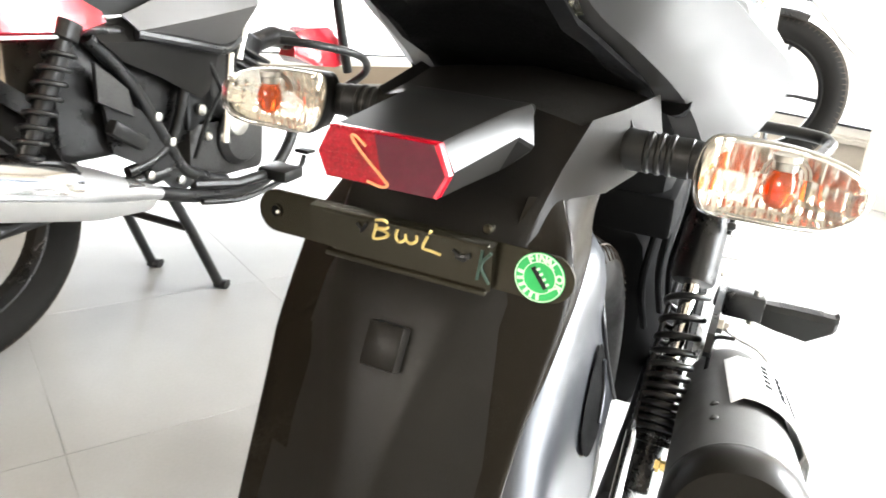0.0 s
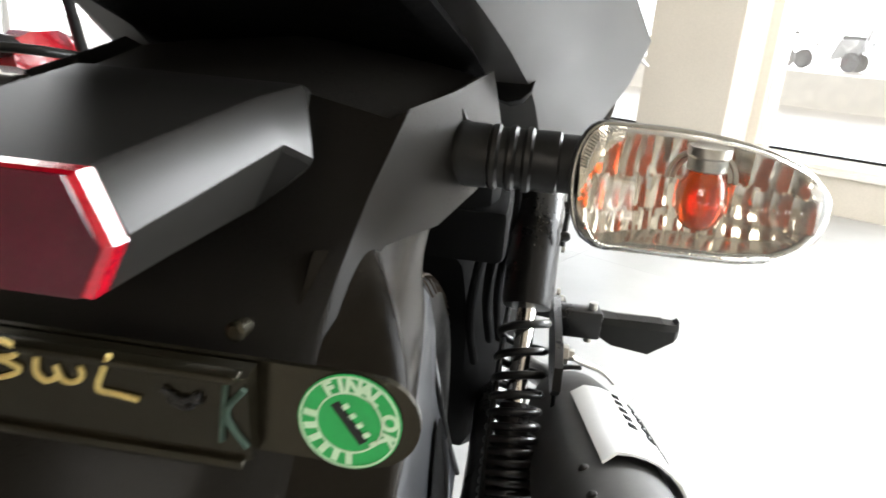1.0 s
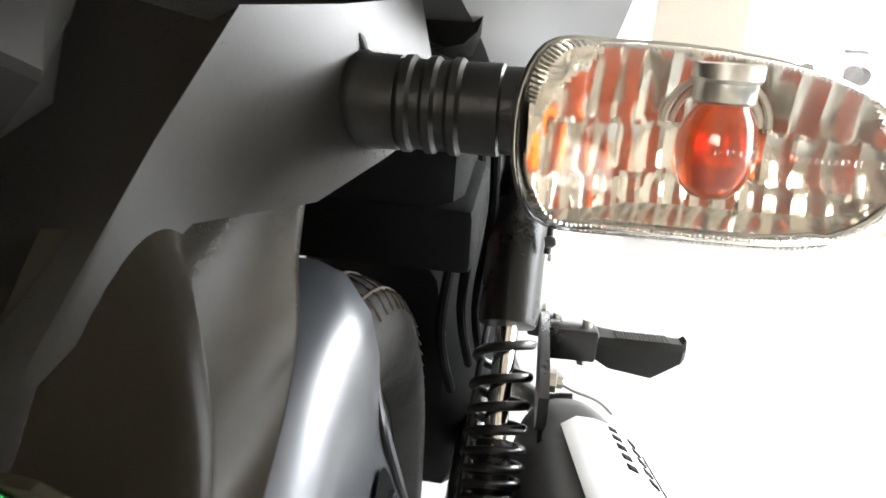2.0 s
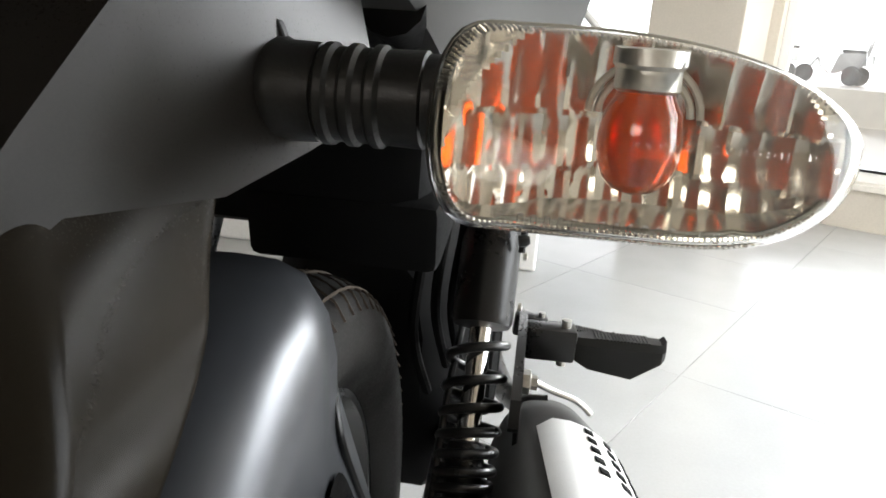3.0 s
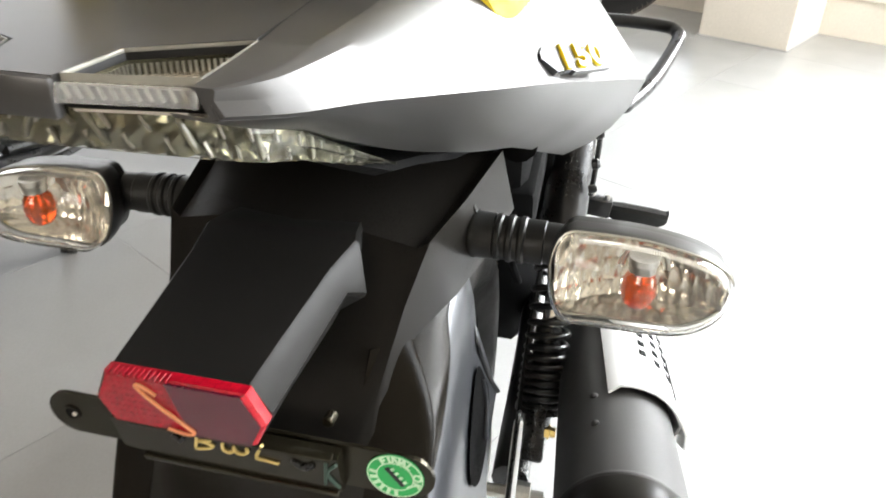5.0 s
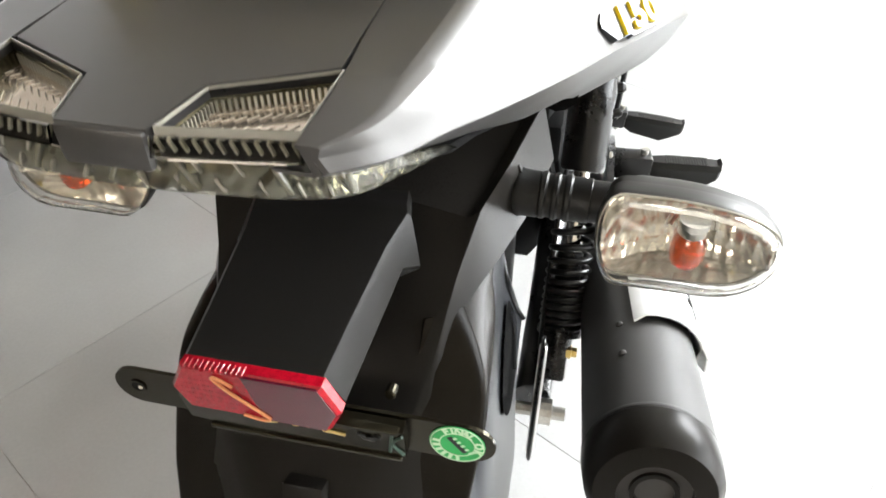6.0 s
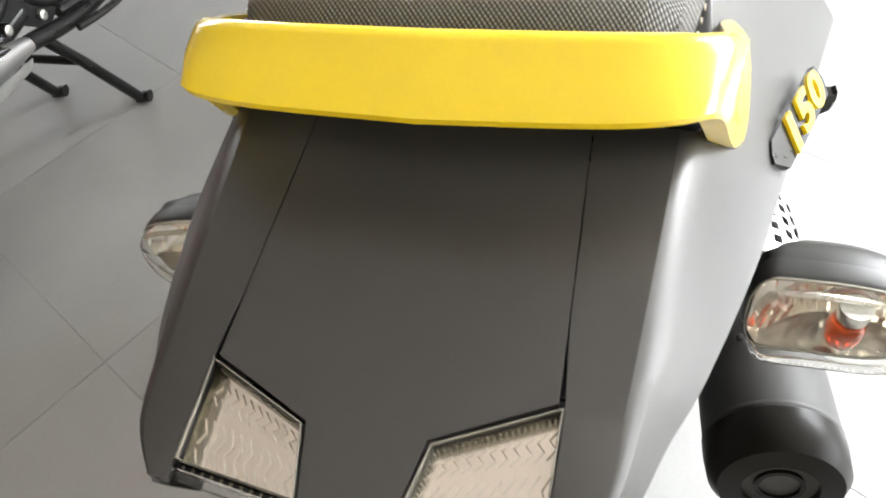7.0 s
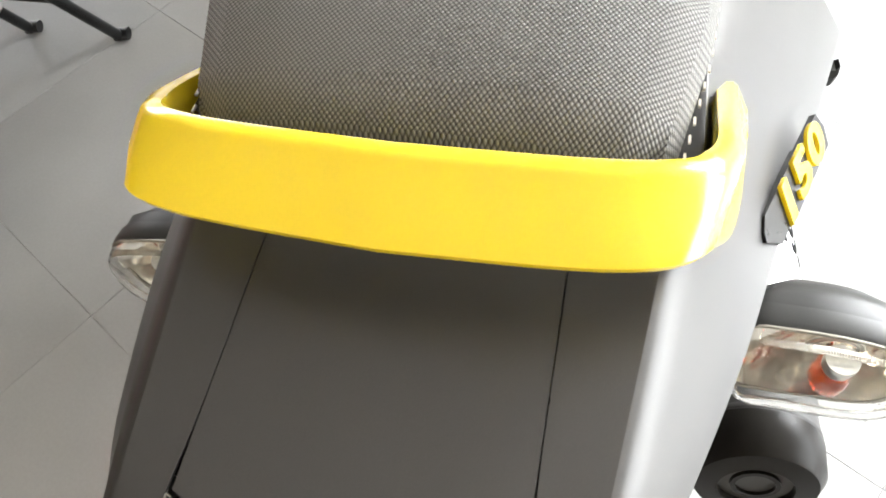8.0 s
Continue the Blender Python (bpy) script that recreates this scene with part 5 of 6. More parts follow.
def footpeg(name, root, tip, s):
    root, tip = Vector(root), Vector(tip)
    d = (tip - root).normalized()
    turn = Matrix((d, Vector((0, 0, 1)).cross(d).normalized(), d.cross(Vector((0, 0, 1)).cross(d)).normalized())).transposed()
    m = turn.to_4x4()
    m.translation = root
    L = (tip - root).length
    rows = [(0.034, 0.010, 0.010, 0.012), (0.05, 0.013, 0.011, 0.020), (L * 0.75, 0.0135, 0.011, 0.026), (L * 0.97, 0.012, 0.011, 0.008), (L, 0.009, 0.015, 0.004)]
    sections = []
    for x, w, up, dn in rows:
        sections.append([m @ Vector((x, y, z)) for y, z in ((-w, -dn), (w, -dn), (w + 0.001, up * 0.4), (w * 0.7, up), (-w * 0.7, up), (-w - 0.001, up * 0.4))])
    peg = part(name, flip(bevelled(loft(blank(), sections), 0.0025, 2), s), RUBBER, bike, "black rubber-covered footpeg")
    bm = blank()
    for i in range(16):
        box(bm, m @ Vector((0.056 + (L - 0.07) * i / 16, 0, 0.0112)), (0.0022, 0.020, 0.0016), turn)
    part("grip_rib", flip(bm, s), RUBBER, peg, flat=True)
    part("clevis", flip(box(blank(), m @ Vector((0.012, 0, 0)), (0.05, 0.026, 0.034), turn, 0.004), s), BLACK, peg)
    part("pivot_pin", flip(lathe(blank(), [(0.005, -0.024), (0.005, 0.024)], along(m @ Vector((0.026, 0, 0)), m @ Vector((0.026, 0, 1))), 10), s), STEEL, peg)
    return peg


footpeg("pillion_footpeg", (0.185, 0.597, 0.486), (0.308, 0.609, 0.483), 1)
footpeg("rider_footpeg", (0.17, 0.95, 0.36), (0.307, 0.955, 0.345), 1)


def hangers():
    outline = [(0.42, 0.487), (0.44, 0.472), (0.50, 0.466), (0.62, 0.472), (0.64, 0.50), (0.60, 0.512), (0.45, 0.516), (0.425, 0.508)]
    m = Matrix(((0, 0, 1, 0.165), (1, 0, 0, 0), (0, 1, 0, 0), (0, 0, 0, 1)))
    bm = prism(blank(), outline, 0.008, m, 0.002)
    plate = part("peg_hanger", bm, BLACK, bike, "black footpeg hanger plate")
    p = Vector((0.173, 0.470, 0.502))
    part("hanger_bolt", lathe(blank(), [(0.010, 0), (0.010, 0.006), (0.006, 0.007), (0.006, 0.012)], along(p, p + Vector((1, 0, 0))), 6), STEEL, plate, "zinc bolt", flat=True)
    for y, z, r in ((0.50, 0.700, 0.006), (0.505, 0.672, 0.005), (0.50, 0.640, 0.006), (0.495, 0.612, 0.005)):
        p = Vector((0.158, y, z))
        part("bracket_knob", lathe(blank(), [(r, 0), (r, 0.006), (r * 0.6, 0.009)], along(p, p + Vector((1, 0, 0.2))), 10), BLACK, plate, "small black fastener")
    part("bracket_strap", tube(blank(), smooth_path([(0.160, 0.50, 0.715), (0.163, 0.51, 0.66), (0.161, 0.505, 0.60)], 5), 0.003, 8), BLACK, plate)
    part("hook_rod", tube(blank(), smooth_path([(0.172, 0.475, 0.440), (0.172, 0.476, 0.476), (0.178, 0.477, 0.484), (0.195, 0.478, 0.486)], 5), 0.0025, 8), BLACK, plate)
    # axle end, brake stay and loop at the wheel
    a = Vector((0.085, 0.326, 0.300))
    part("axle_nut", lathe(blank(), [(0.008, 0.0), (0.008, 0.036), (0.016, 0.036), (0.016, 0.052), (0.008, 0.053), (0.008, 0.068)], along(a, a + Vector((1, 0, 0))), 12), STEEL, bike, "bright zinc axle nut", flat=True)
    loop = smooth_path([(0.118, 0.30, 0.43), (0.118, 0.285, 0.40), (0.118, 0.268, 0.34), (0.118, 0.268, 0.30), (0.118, 0.285, 0.285), (0.118, 0.30, 0.31), (0.118, 0.315, 0.37), (0.118, 0.318, 0.42)], 4, True)
    stay = part("stay_loop", tube(blank(), loop, 0.0045, 8, True), SILVER, bike, "silver brake stay loop")
    middle = sum(loop, Vector()) / len(loop)
    bm = loft(blank(), [[p + Vector((x, 0, 0)) for p in loop] for x in (-0.0015, 0.0015)])
    part("dark_slot", bm, DULL, stay, "dark opening of the stay", flat=True)
    rim = [middle + (p - middle) * 1.0 + (p - middle).normalized() * 0.010 - Vector((0.003, 0, 0)) for p in loop]
    part("stay_plate", loft(blank(), [rim, [p + Vector((0.003, 0, 0)) for p in rim]]), PANEL, stay, "grey pressed stay plate", angle=40)
    part("plate_edge", tube(blank(), [p + Vector((0.003, 0, 0)) for p in rim], 0.0022, 8, True), BLACK, stay)
    part("brake_drum", lathe(blank(), [(0.03, 0.058), (0.075, 0.06), (0.085, 0.072), (0.07, 0.082), (0.03, 0.086)], Matrix.Translation(AXLE) @ Matrix.Rotation(radians(90), 4, "Y"), 36), STEEL, bike, "bright alloy brake plate")
    bm = tube(blank(), smooth_path([(0.12, 0.60, 0.56), (0.115, 0.47, 0.50), (0.113, 0.40, 0.42), (0.114, 0.36, 0.37)], 6), 0.003, 8)
    part("brake_cable", bm, BLACK, bike)
    # crash guard
    pts = [(0.10, 0.80, 0.612), (0.185, 0.80, 0.604), (0.203, 0.815, 0.604), (0.24, 0.91, 0.614), (0.278, 1.06, 0.634), (0.280, 1.095, 0.640), (0.262, 1.12, 0.644), (0.19, 1.125, 0.648), (0.10, 1.12, 0.65)]
    part("crash_guard", tube(blank(), smooth_path(pts, 6), 0.0115, 12), BLACK, bike, "black tubular leg guard")


hangers()


def front_half():
    """Tank, engine, fork, front wheel and handlebar, ahead of the seat."""
    rows = [(0.48, 0.085, 0.80, 0.885), (0.58, 0.095, 0.79, 0.93), (0.72, 0.13, 0.78, 0.975), (0.90, 0.15, 0.79, 0.985), (1.05, 0.12, 0.82, 0.965), (1.12, 0.07, 0.86, 0.94)]
    tank = [[(x * w, y, z) for x, z in ((-1, lo), (-1.0, (lo + hi) / 2), (-0.8, hi - 0.03), (-0.35, hi), (0.35, hi), (0.8, hi - 0.03), (1.0, (lo + hi) / 2), (1, lo))] for y, w, lo, hi in rows]
    part("fuel_tank", loft(blank(), tank), GREY, bike, "satin grey fuel tank", angle=40)
    for s in (1, -1):
        part("tank_shroud", flip(sheet(blank(), [[(0.125, 0.72, 0.84), (0.135, 0.76, 0.78), (0.12, 0.80, 0.72)], [(0.15, 0.92, 0.86), (0.155, 0.95, 0.77), (0.13, 0.97, 0.66)], [(0.13, 1.12, 0.84), (0.15, 1.14, 0.77), (0.12, 1.10, 0.68)]], 0.004), s), PLASTIC, bike)
        part("fork_leg", flip(tube(blank(), [(0.085, 1.62, 0.305), (0.085, 1.50, 0.62), (0.085, 1.36, 0.98)], [0.024, 0.020, 0.019], 16), s), BLACK, bike)
    part("crankcase", box(blank(), (0, 0.93, 0.38), (0.21, 0.34, 0.24), bevel=0.05), ENGINE, bike, "dark cast crankcase")
    cylinder = part("cylinder", box(blank(), (0, 1.06, 0.58), (0.12, 0.13, 0.26), Matrix.Rotation(-0.3, 3, "X"), 0.02), BLACK, bike)
    for i in range(7):
        part("cooling_fin", box(blank(), (0, 1.03 + 0.009 * i, 0.50 + 0.028 * i), (0.16, 0.16, 0.010), Matrix.Rotation(-0.3, 3, "X"), 0.003), ENGINE, cylinder)
    part("exhaust_pipe", tube(blank(), smooth_path([(0.05, 1.14, 0.60), (0.08, 1.24, 0.48), (0.10, 1.20, 0.28), (0.14, 1.0, 0.24), (0.19, 0.80, 0.30), (0.214, 0.68, 0.34)], 6), 0.019, 16), BLACK, bike, "black exhaust pipe")
    wheel("front_wheel", (0, 1.62, 0.300), bike, 0.300, 0.095, "black front tyre on a black alloy wheel")
    part("front_mudguard", sheet(blank(), [[(x, 1.62 + rr * math.cos(radians(g)), 0.30 + rr * math.sin(radians(g))) for x, rr in ((-0.065, 0.30), (-0.05, 0.33), (0, 0.34), (0.05, 0.33), (0.065, 0.30))] for g in range(50, 161, 10)], 0.003), PLASTIC, bike)
    bar = part("handlebar", tube(blank(), smooth_path([(-0.36, 1.16, 1.03), (-0.22, 1.24, 1.05), (-0.08, 1.33, 1.02), (0.08, 1.33, 1.02), (0.22, 1.24, 1.05), (0.36, 1.16, 1.03)], 6), 0.011, 12), BLACK, bike, "black handlebar")
    for s in (1, -1):
        part("grip", flip(tube(blank(), [(0.25, 1.222, 1.047), (0.37, 1.153, 1.028)], 0.017, 14), s), RUBBER, bar)
    lamp = lathe(blank(), [(0.03, 0.0), (0.085, 0.03), (0.095, 0.08), (0.09, 0.10), (0.05, 0.108)], along((0, 1.38, 0.92), (0, 1.55, 0.91)), 28)
    part("headlamp", lamp, PLASTIC, bike, "dark headlamp housing")


front_half()


# ------------------------------------------------------------------ the red motorcycle on its centre stand
red = thing("motorcycle", "red and silver motorcycle standing on its black centre stand", "motorcycle")
RX = -1.225  # its middle plane


def red_motorcycle():
    w = wheel("rear_wheel", (RX, 0.415, 0.312), red, 0.30, 0.10, "black rear tyre on a dark alloy wheel")
    # silencer along the right side, with a bright shield
    a, b = Vector((-1.075, 0.10, 0.50)), Vector((-1.11, 0.86, 0.315))
    m = along(b, a)
    L = (a - b).length
    can = part("silencer", lathe(blank(), [(0.016, 0.0), (0.022, 0.04), (0.046, 0.17), (0.058, 0.26), (0.060, L)], m, 32), ALUMINIUM, red, "dull grey silencer")
    rows = []
    ax = (a - b).normalized()
    side = (Vector((1, 0, 0)) - ax * ax.x).normalized()
    top = ax.cross(side)
    top = top if top.z > 0 else -top
    for i in range(12):
        d = 0.07 + 0.55 * i / 11
        r = 0.03 + 0.036 * min(1, i / 5)
        span = 12 + 38 * min(1, i / 3)
        rows.append([b + ax * d + r * (side * math.cos(radians(g)) + top * math.sin(radians(g))) for g in [52 + span * (k / 6 * 2 - 1) for k in range(7)]])
    part("heat_shield", sheet(blank(), rows, 0.002), CHROME, can, "bright chrome heat shield")
    part("belly_plate", sheet(blank(), [[b + ax * d + 0.064 * min(1, 0.5 + d * 3) * (side * math.cos(radians(g)) + top * math.sin(radians(g))) for g in (-60, -35, -10)] for d in (0.05, 0.2, 0.4, 0.6)], 0.002), SILVER, can, "brushed lower shield")
    # shock absorber
    lo, hi = Vector((-1.10, 0.475, 0.35)), Vector((-1.10, 0.65, 0.715))
    m = along(lo, hi)
    body = part("shock_absorber", lathe(blank(), [(0.014, 0), (0.018, 0.03), (0.018, 0.2), (0.02, 0.36), (0.026, 0.365), (0.026, 0.40)], m, 20), BLACK, red, "shock absorber with a bright coil spring")
    pts = []
    for i in range(10 * 14 + 1):
        g = 2 * math.pi * i / 14
        pts.append(m @ Vector((0.027 * math.cos(g), 0.027 * math.sin(g), 0.05 + 0.30 * i / 140)))
    part("spring", tube(blank(), pts, 0.0054, 8), BLACK, body, "glossy black coil spring", angle=60)
    # frame tubes on the right side
    for name, path, r in (
        ("frame_tube", [(-1.12, 0.70, 0.68), (-1.12, 0.80, 0.58), (-1.12, 0.90, 0.43), (-1.12, 0.96, 0.35), (-1.12, 1.10, 0.30)], 0.016),
        ("frame_tube", [(-1.12, 0.62, 0.70), (-1.12, 0.80, 0.69), (-1.12, 1.10, 0.68)], 0.014),
        ("frame_tube", [(-1.12, 0.78, 0.38), (-1.12, 0.86, 0.40), (-1.12, 0.93, 0.46), (-1.12, 0.98, 0.62)], 0.013),
        ("swingarm", [(-1.13, 0.40, 0.315), (-1.13, 0.60, 0.33), (-1.13, 0.90, 0.36)], 0.021),
    ):
        part(name, tube(blank(), smooth_path(path, 5), r, 12), BLACK, red)
    m = Matrix(((0, 0, 1, -1.125), (1, 0, 0, 0), (0, 1, 0, 0), (0, 0, 0, 1)))
    part("peg_hanger", prism(blank(), [(0.72, 0.57), (0.82, 0.52), (0.93, 0.40), (0.98, 0.32), (0.93, 0.30), (0.84, 0.38), (0.74, 0.43)], 0.012, m, 0.003), BLACK, red, "black triangular hanger plate")
    part("gusset", prism(blank(), [(0.70, 0.63), (0.78, 0.57), (0.79, 0.51), (0.70, 0.55)], 0.012, Matrix.Translation((0.013, 0, 0)) @ m, 0.003), ENGINE, red)
    for y, z in ((0.865, 0.50), (0.905, 0.435), (0.835, 0.365), (0.985, 0.555), (0.64, 0.36), (0.93, 0.335)):
        p = Vector((-1.115, y, z))
        part("bolt", lathe(blank(), [(0.011, 0), (0.011, 0.012), (0.006, 0.014)], along(p, p + Vector((1, 0, 0))), 8), STEEL, red, "zinc bolt", flat=True)
    # side cover, seat and tail
    part("side_cover", sheet(blank(), [[(-1.13, 0.70, 0.70), (-1.105, 0.72, 0.67), (-1.115, 0.78, 0.63)], [(-1.12, 0.85, 0.73), (-1.09, 0.86, 0.67), (-1.11, 0.88, 0.59)], [(-1.12, 1.00, 0.74), (-1.085, 1.00, 0.66), (-1.11, 1.00, 0.53)], [(-1.12, 1.08, 0.75), (-1.09, 1.06, 0.68), (-1.11, 1.03, 0.55)]], 0.006), CARRIER, red, "dark satin side cover")
    part("tank_shroud", sheet(blank(), [[(-1.10, 0.77, 0.725), (-1.085, 0.80, 0.695), (-1.09, 0.86, 0.67)], [(-1.08, 0.95, 0.80), (-1.05, 0.98, 0.73), (-1.07, 1.00, 0.66)], [(-1.07, 1.14, 0.84), (-1.04, 1.13, 0.76), (-1.07, 1.07, 0.66)], [(-1.10, 1.22, 0.86), (-1.08, 1.18, 0.76), (-1.09, 1.12, 0.69)]], 0.006), GREY, red, "grey tank shroud with a dark lower edge")
    part("shroud_trim", tube(blank(), smooth_path([(-1.088, 0.80, 0.688), (-1.066, 0.93, 0.668), (-1.064, 1.04, 0.652), (-1.072, 1.10, 0.675)], 5), 0.013, 10), BLACK, red)
    secs = []
    for y, wd, lo_, hi_ in ((0.05, 0.06, 0.71, 0.79), (0.25, 0.09, 0.68, 0.79), (0.5, 0.125, 0.672, 0.79), (0.66, 0.132, 0.672, 0.785), (0.74, 0.118, 0.69, 0.75)):
        secs.append([(RX + x, y, z) for x, z in ((-wd, lo_ + 0.02), (-wd * 0.9, hi_ - 0.02), (-wd * 0.5, hi_), (wd * 0.5, hi_), (wd * 0.9, hi_ - 0.02), (wd, lo_ + 0.02), (wd * 0.8, lo_), (-wd * 0.8, lo_))])
    part("tail_cowl", bevelled(loft(blank(), secs), 0.008, 2), RED, red, "glossy red tail cowl", angle=50)
    part("tail_stripe", tube(blank(), [(RX + 0.112, 0.30, 0.690), (RX + 0.127, 0.5, 0.683), (RX + 0.132, 0.64, 0.684)], 0.004, 8), SILVER, red)
    secs = []
    for y, wd, lo_, hi_ in ((0.70, 0.10, 0.72, 0.79), (0.9, 0.12, 0.73, 0.80), (1.1, 0.11, 0.74, 0.81)):
        secs.append([(RX + x, y, z) for x, z in ((-wd, lo_), (-wd, hi_ - 0.02), (-wd * 0.7, hi_), (wd * 0.7, hi_), (wd, hi_ - 0.02), (wd, lo_))])
    part("seat", bevelled(loft(blank(), secs), 0.01, 2), RUBBER, red, "black seat")
    part("air_box", box(blank(), (RX, 0.84, 0.56), (0.17, 0.42, 0.30), bevel=0.03), BLACK, red, "black air box and inner panels")
    part("rear_fender", sheet(blank(), [[(RX + x, 0.375 + rr * math.cos(radians(g)), 0.312 + rr * math.sin(radians(g))) for x, rr in ((-0.075, 0.29), (-0.06, 0.33), (0, 0.34), (0.06, 0.33), (0.075, 0.29))] for g in range(10, 130, 10)], 0.003), BLACK, red, "black rear fender")
    # engine
    bm = blank()
    box(bm, (RX, 1.13, 0.40), (0.20, 0.30, 0.20), bevel=0.03)
    part("crankcase", bm, ENGINE, red, "dark cast crankcase")
    part("clutch_cover", lathe(blank(), [(0.085, 0), (0.085, 0.02), (0.07, 0.035), (0.03, 0.04)], along((RX + 0.09, 1.16, 0.42), (RX + 1, 1.16, 0.42)), 32), ENGINE, red)
    part("clutch_cap", lathe(blank(), [(0.035, 0), (0.035, 0.015), (0.02, 0.02)], along((RX + 0.125, 1.12, 0.46), (RX + 1, 1.12, 0.46)), 24), STEEL, red, "bright round cover")
    cyl = along((RX, 1.20, 0.46), (RX, 1.30, 0.70))
    for i in range(8):
        bm = box(blank(), (0, 0, 0.02 + 0.022 * i), (0.15, 0.13, 0.009), bevel=0.003)
        bmesh.ops.transform(bm, matrix=cyl, verts=bm.verts)
        part("cooling_fin", bm, ENGINE, red)
    bm = box(blank(), (0, 0, 0.11), (0.10, 0.09, 0.24), bevel=0.01)
    bmesh.ops.transform(bm, matrix=cyl, verts=bm.verts)
    part("cylinder", bm, BLACK, red)
    part("carburettor", box(blank(), (RX + 0.03, 1.10, 0.60), (0.12, 0.11, 0.10), bevel=0.02), BLACK, red)
    part("inlet_block", box(blank(), (RX + 0.005, 1.06, 0.575), (0.19, 0.17, 0.27), bevel=0.02), BLACK, red, "black inlet and throttle parts")
    for p, q in (((-1.085, 1.088, 0.640), (-1.085, 1.062, 0.415)), ((-1.10, 1.16, 0.70), (-1.09, 1.12, 0.62))):
        part("chrome_stay", tube(blank(), [p, Vector(p).lerp(Vector(q), 0.5), q], [0.011, 0.008, 0.012], 10), CHROME, red, "bright chrome lever")
    for y, z, r in ((1.02, 0.66, 0.012), (1.10, 0.70, 0.010), (1.01, 0.50, 0.014), (1.12, 0.53, 0.016), (1.03, 0.43, 0.012)):
        p = Vector((-1.118, y, z))
        part("fitting", lathe(blank(), [(r, 0), (r, 0.010), (r * 0.5, 0.016)], along(p, p + Vector((1, 0, 0))), 12), STEEL, red, "small bright metal fitting")
    for path in ([(-1.11, 0.98, 0.70), (-1.095, 1.02, 0.62), (-1.10, 1.08, 0.52), (-1.11, 1.10, 0.42)], [(-1.11, 1.14, 0.72), (-1.09, 1.10, 0.60), (-1.10, 1.02, 0.48), (-1.11, 0.98, 0.38)]):
        part("hose", tube(blank(), smooth_path(path, 6), 0.006, 8), RUBBER, red, "thin black rubber hose")
    part("exhaust_pipe", tube(blank(), smooth_path([(RX + 0.05, 1.33, 0.55), (RX + 0.09, 1.42, 0.42), (RX + 0.09, 1.30, 0.27), (-1.115, 1.05, 0.27), (-1.11, 0.86, 0.315)], 6), 0.018, 14), BLACK, red, "black exhaust pipe")
    # centre stand
    stand = part("centre_stand", tube(blank(), [(-1.115, 0.90, 0.30), (-1.11, 0.955, 0.20), (-1.104, 1.05, 0.012)], 0.0135, 12), BLACK, red, "black tubular centre stand")
    part("stand_leg", tube(blank(), [(-1.335, 0.90, 0.30), (-1.34, 0.955, 0.20), (-1.354, 1.05, 0.012)], 0.0135, 12), BLACK, stand)
    part("cross_tube", tube(blank(), [(-1.34, 0.955, 0.2), (-1.11, 0.955, 0.2)], 0.011, 12), BLACK, stand)
    for x in (-1.104, -1.354):
        part("stand_foot", tube(blank(), [(x - 0.012, 1.052, 0.013), (x + 0.02, 1.06, 0.013)], 0.0185, 14, squash=0.7), BLACK, stand)
    # pegs and brake pedal
    part("pillion_footpeg", box(blank(), (-1.085, 0.755, 0.475), (0.03, 0.10, 0.035), Matrix.Rotation(-0.55, 3, "X"), 0.008), RUBBER, red, "folded rubber pillion footpeg")
    part("rider_footpeg", box(blank(), (-1.055, 1.255, 0.305), (0.10, 0.085, 0.034), Matrix.Rotation(0.06, 3, "X"), 0.007), RUBBER, red, "rubber rider footpeg")
    part("peg_stem", tube(blank(), [(-1.12, 0.98, 0.31), (-1.10, 1.12, 0.29), (-1.08, 1.22, 0.30)], 0.015, 10), BLACK, red)
    pedal = part("brake_pedal", tube(blank(), smooth_path([(-1.09, 0.98, 0.27), (-1.07, 1.12, 0.255), (-1.07, 1.30, 0.275), (-1.085, 1.39, 0.292), (-1.09, 1.415, 0.322)], 5), 0.0085, 10), BLACK, red, "black brake pedal")
    part("pedal_pad", box(blank(), (-1.092, 1.423, 0.334), (0.05, 0.045, 0.012), bevel=0.004), RUBBER, pedal)
    # leg guard and red front shell
    part("leg_guard", tube(blank(), smooth_path([(-1.17, 1.40, 0.655), (-1.08, 1.45, 0.65), (-1.02, 1.58, 0.625), (-1.03, 1.66, 0.585), (-1.07, 1.68, 0.54), (-1.17, 1.62, 0.46)], 6), 0.0125, 12), BLACK, red, "black tubular leg guard")
    secs = []
    for y, wd, lo_, hi_ in ((1.50, 0.03, 0.60, 0.66), (1.56, 0.06, 0.575, 0.685), (1.66, 0.07, 0.565, 0.69), (1.75, 0.06, 0.57, 0.665), (1.80, 0.02, 0.58, 0.62)):
        secs.append([(RX + x, y, z) for x, z in ((-wd, lo_), (-wd * 0.9, (lo_ + hi_) / 2), (-wd * 0.5, hi_), (wd * 0.5, hi_), (wd * 0.9, (lo_ + hi_) / 2), (wd, lo_))])
    part("front_mudguard", loft(blank(), secs), RED, red, "glossy red front mudguard", angle=50)
    part("fork_leg", tube(blank(), [(RX + 0.085, 1.72, 0.55), (RX + 0.085, 1.58, 0.95)], 0.016, 14), BLACK, red)
    part("under_frame", tube(blank(), [(RX, 1.25, 0.62), (RX, 1.42, 0.66), (RX, 1.56, 0.64)], 0.03, 12), BLACK, red)


red_motorcycle()


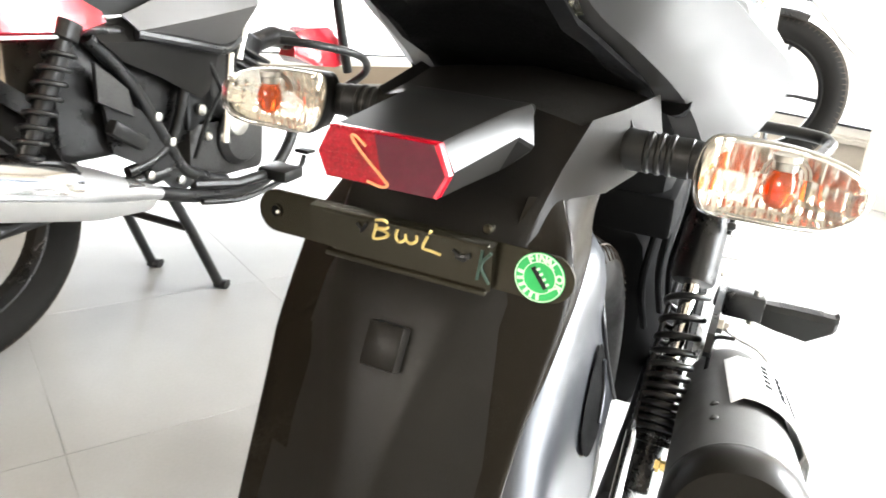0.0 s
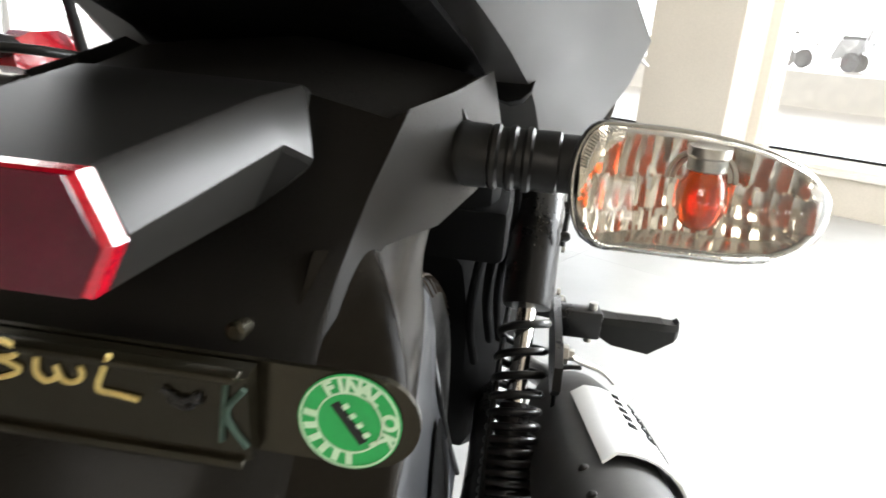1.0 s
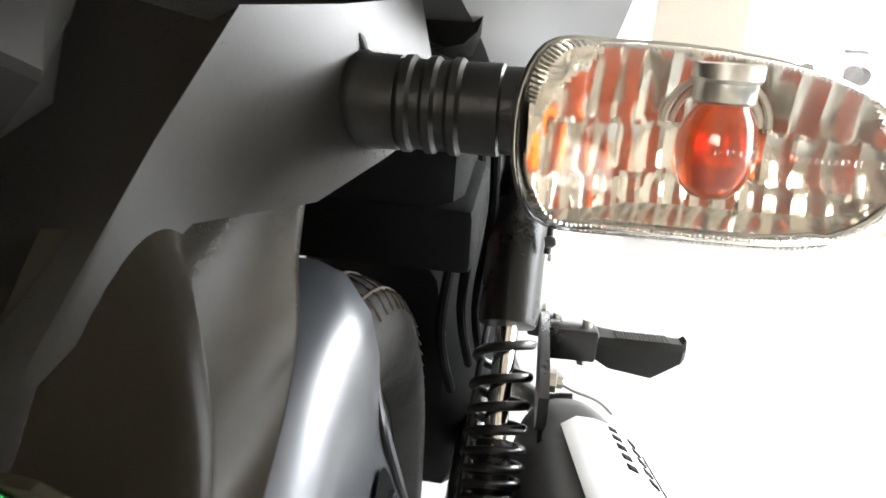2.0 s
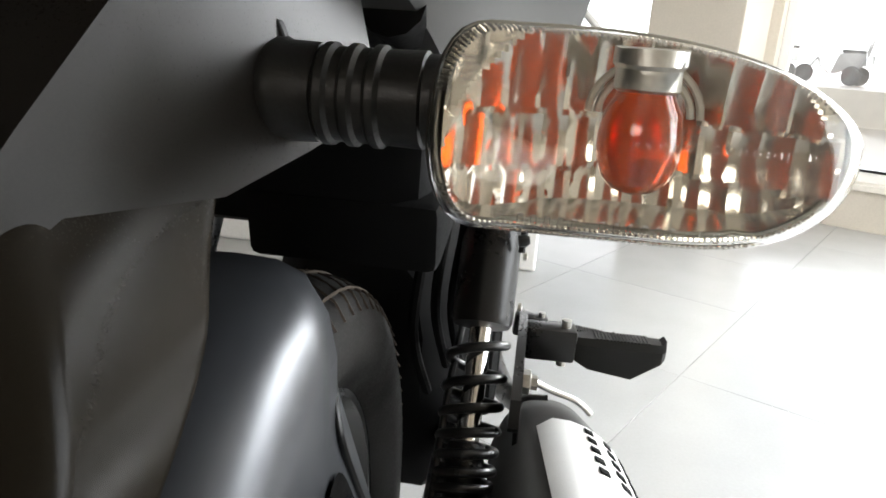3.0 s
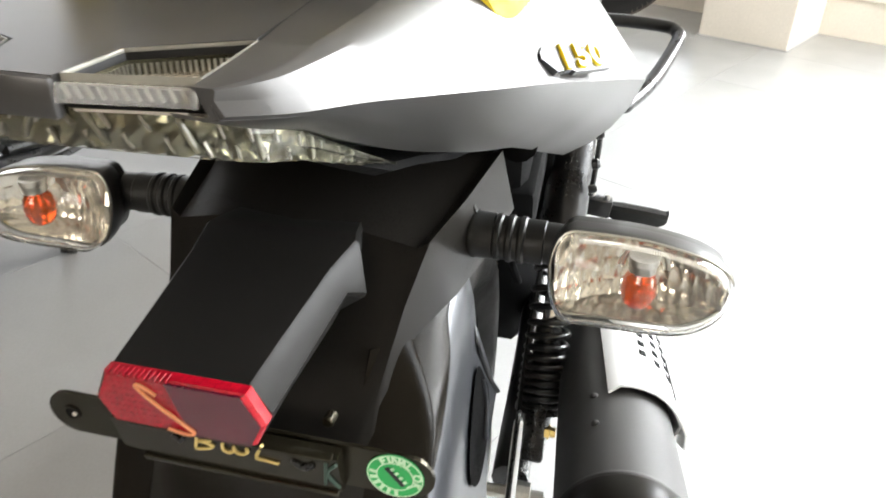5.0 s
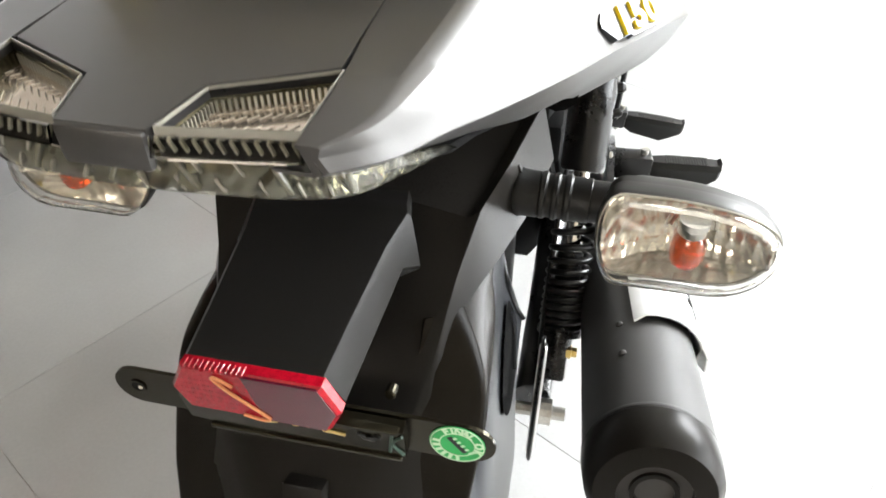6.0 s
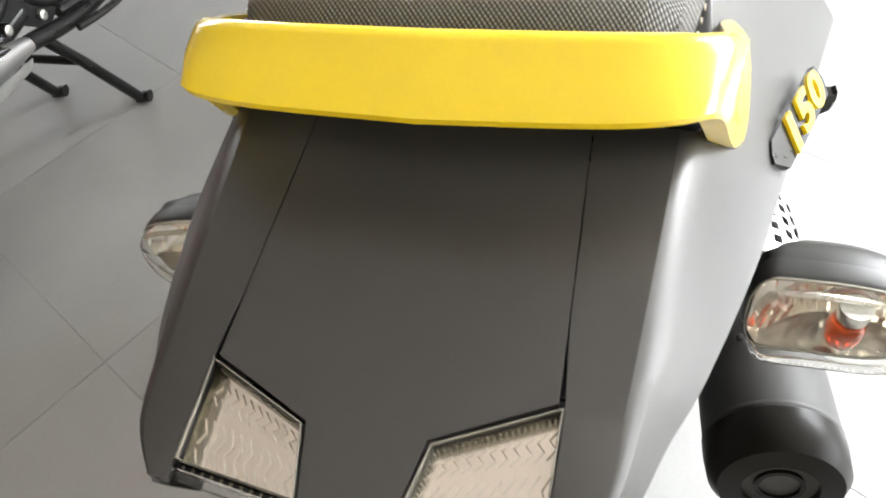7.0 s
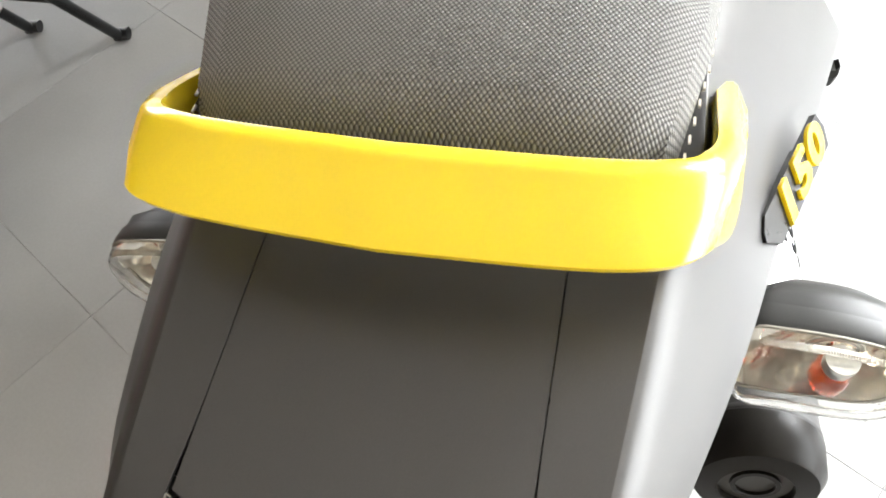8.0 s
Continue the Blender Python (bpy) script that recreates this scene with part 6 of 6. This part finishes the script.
# ------------------------------------------------------------------ dark motorcycle on a plinth, mostly hidden
plinth = tagged(part("plinth", box(blank(), (-0.5475, 2.72, 0.135), (1.495, 0.75, 0.27), bevel=0.01), WHITE, None, flat=True), "low white display plinth under a dark motorcycle", "plinth")
far = thing("motorcycle", "dark motorcycle standing sideways on a white plinth", "motorcycle")


def far_motorcycle():
    wheel("front_wheel", (0, 0, 0.30), far, 0.30, 0.085, "black front tyre on a black alloy wheel")
    for s in (1, -1):
        part("fork_leg", tube(blank(), [(s * 0.075, 0.0, 0.30), (s * 0.075, -0.30, 0.80)], 0.019, 14), BLACK, far)
    part("front_mudguard", sheet(blank(), [[(x, rr * math.cos(radians(d)), 0.30 + rr * math.sin(radians(d))) for x, rr in ((-0.06, 0.295), (-0.045, 0.32), (0, 0.325), (0.045, 0.32), (0.06, 0.295))] for d in range(70, 151, 10)], 0.003), BLACK, far)
    part("body", bevelled(loft(blank(), [[(x, y, z) for x, z in ((-wd, lo), (-wd, hi - 0.05), (0, hi), (wd, hi - 0.05), (wd, lo))] for y, wd, lo, hi in ((-0.30, 0.05, 0.45, 0.72), (-0.5, 0.11, 0.30, 0.74), (-0.9, 0.11, 0.30, 0.72), (-1.25, 0.08, 0.42, 0.66))]), 0.02, 2), BLACK, far, "black tank and body")
    wheel("rear_wheel", (0, -1.22, 0.30), far, 0.30, 0.10, "black rear tyre on a black alloy wheel")
    part("swingarm", tube(blank(), [(0.08, -1.22, 0.30), (0.08, -0.8, 0.38)], 0.02, 10), BLACK, far)
    # handlebar with its grey lever, reaching out towards the room
    bar = part("handlebar", tube(blank(), smooth_path([(0.0, -0.28, 0.70), (0.30, -0.22, 0.72), (0.60, -0.04, 0.70), (0.70, 0.05, 0.66)], 6), 0.015, 12), BLACK, far, "black handlebar")
    part("grip", tube(blank(), [(0.62, -0.02, 0.695), (0.74, 0.08, 0.645)], 0.019, 14), RUBBER, bar)
    part("lever", tube(blank(), smooth_path([(0.60, -0.02, 0.72), (0.68, 0.10, 0.63), (0.74, 0.20, 0.53), (0.78, 0.295, 0.455)], 6), [0.020] * 6 + [0.018] * 6 + [0.015, 0.014, 0.013, 0.012, 0.011, 0.009, 0.006], 12, squash=0.55), SILVER, bar, "pale grey tapered lever")


far_motorcycle()
far.matrix_world = pose(0.12, 2.74, 0.27, 0, 0, -90)


# ------------------------------------------------------------------ floor tiles, laid square to the walls
def floor_tiles():
    bm = box(blank(), (0, 0, -0.006), (0.5989, 0.5989, 0.012), bevel=0.0005)
    bmesh.ops.recalc_face_normals(bm, faces=bm.faces)
    me = bpy.data.meshes.new("tile")
    bm.to_mesh(me)
    bm.free()
    me.materials.append(TILE)
    for i in range(-8, 6):
        for j in range(-7, 7):
            u, v = -0.884 + 0.6 * i + 0.3, -0.096 + 0.6 * j + 0.3
            if WEST - 0.1 < u < EAST + 0.1 and SOUTH - 0.1 < v < NORTH + 0.05:
                tile = new("tile", me)
                tile.parent = floor
                tile.matrix_local = floor.matrix_world.inverted() @ Matrix.Translation(room(u, v, 0)) @ TURN.to_4x4()


floor_tiles()
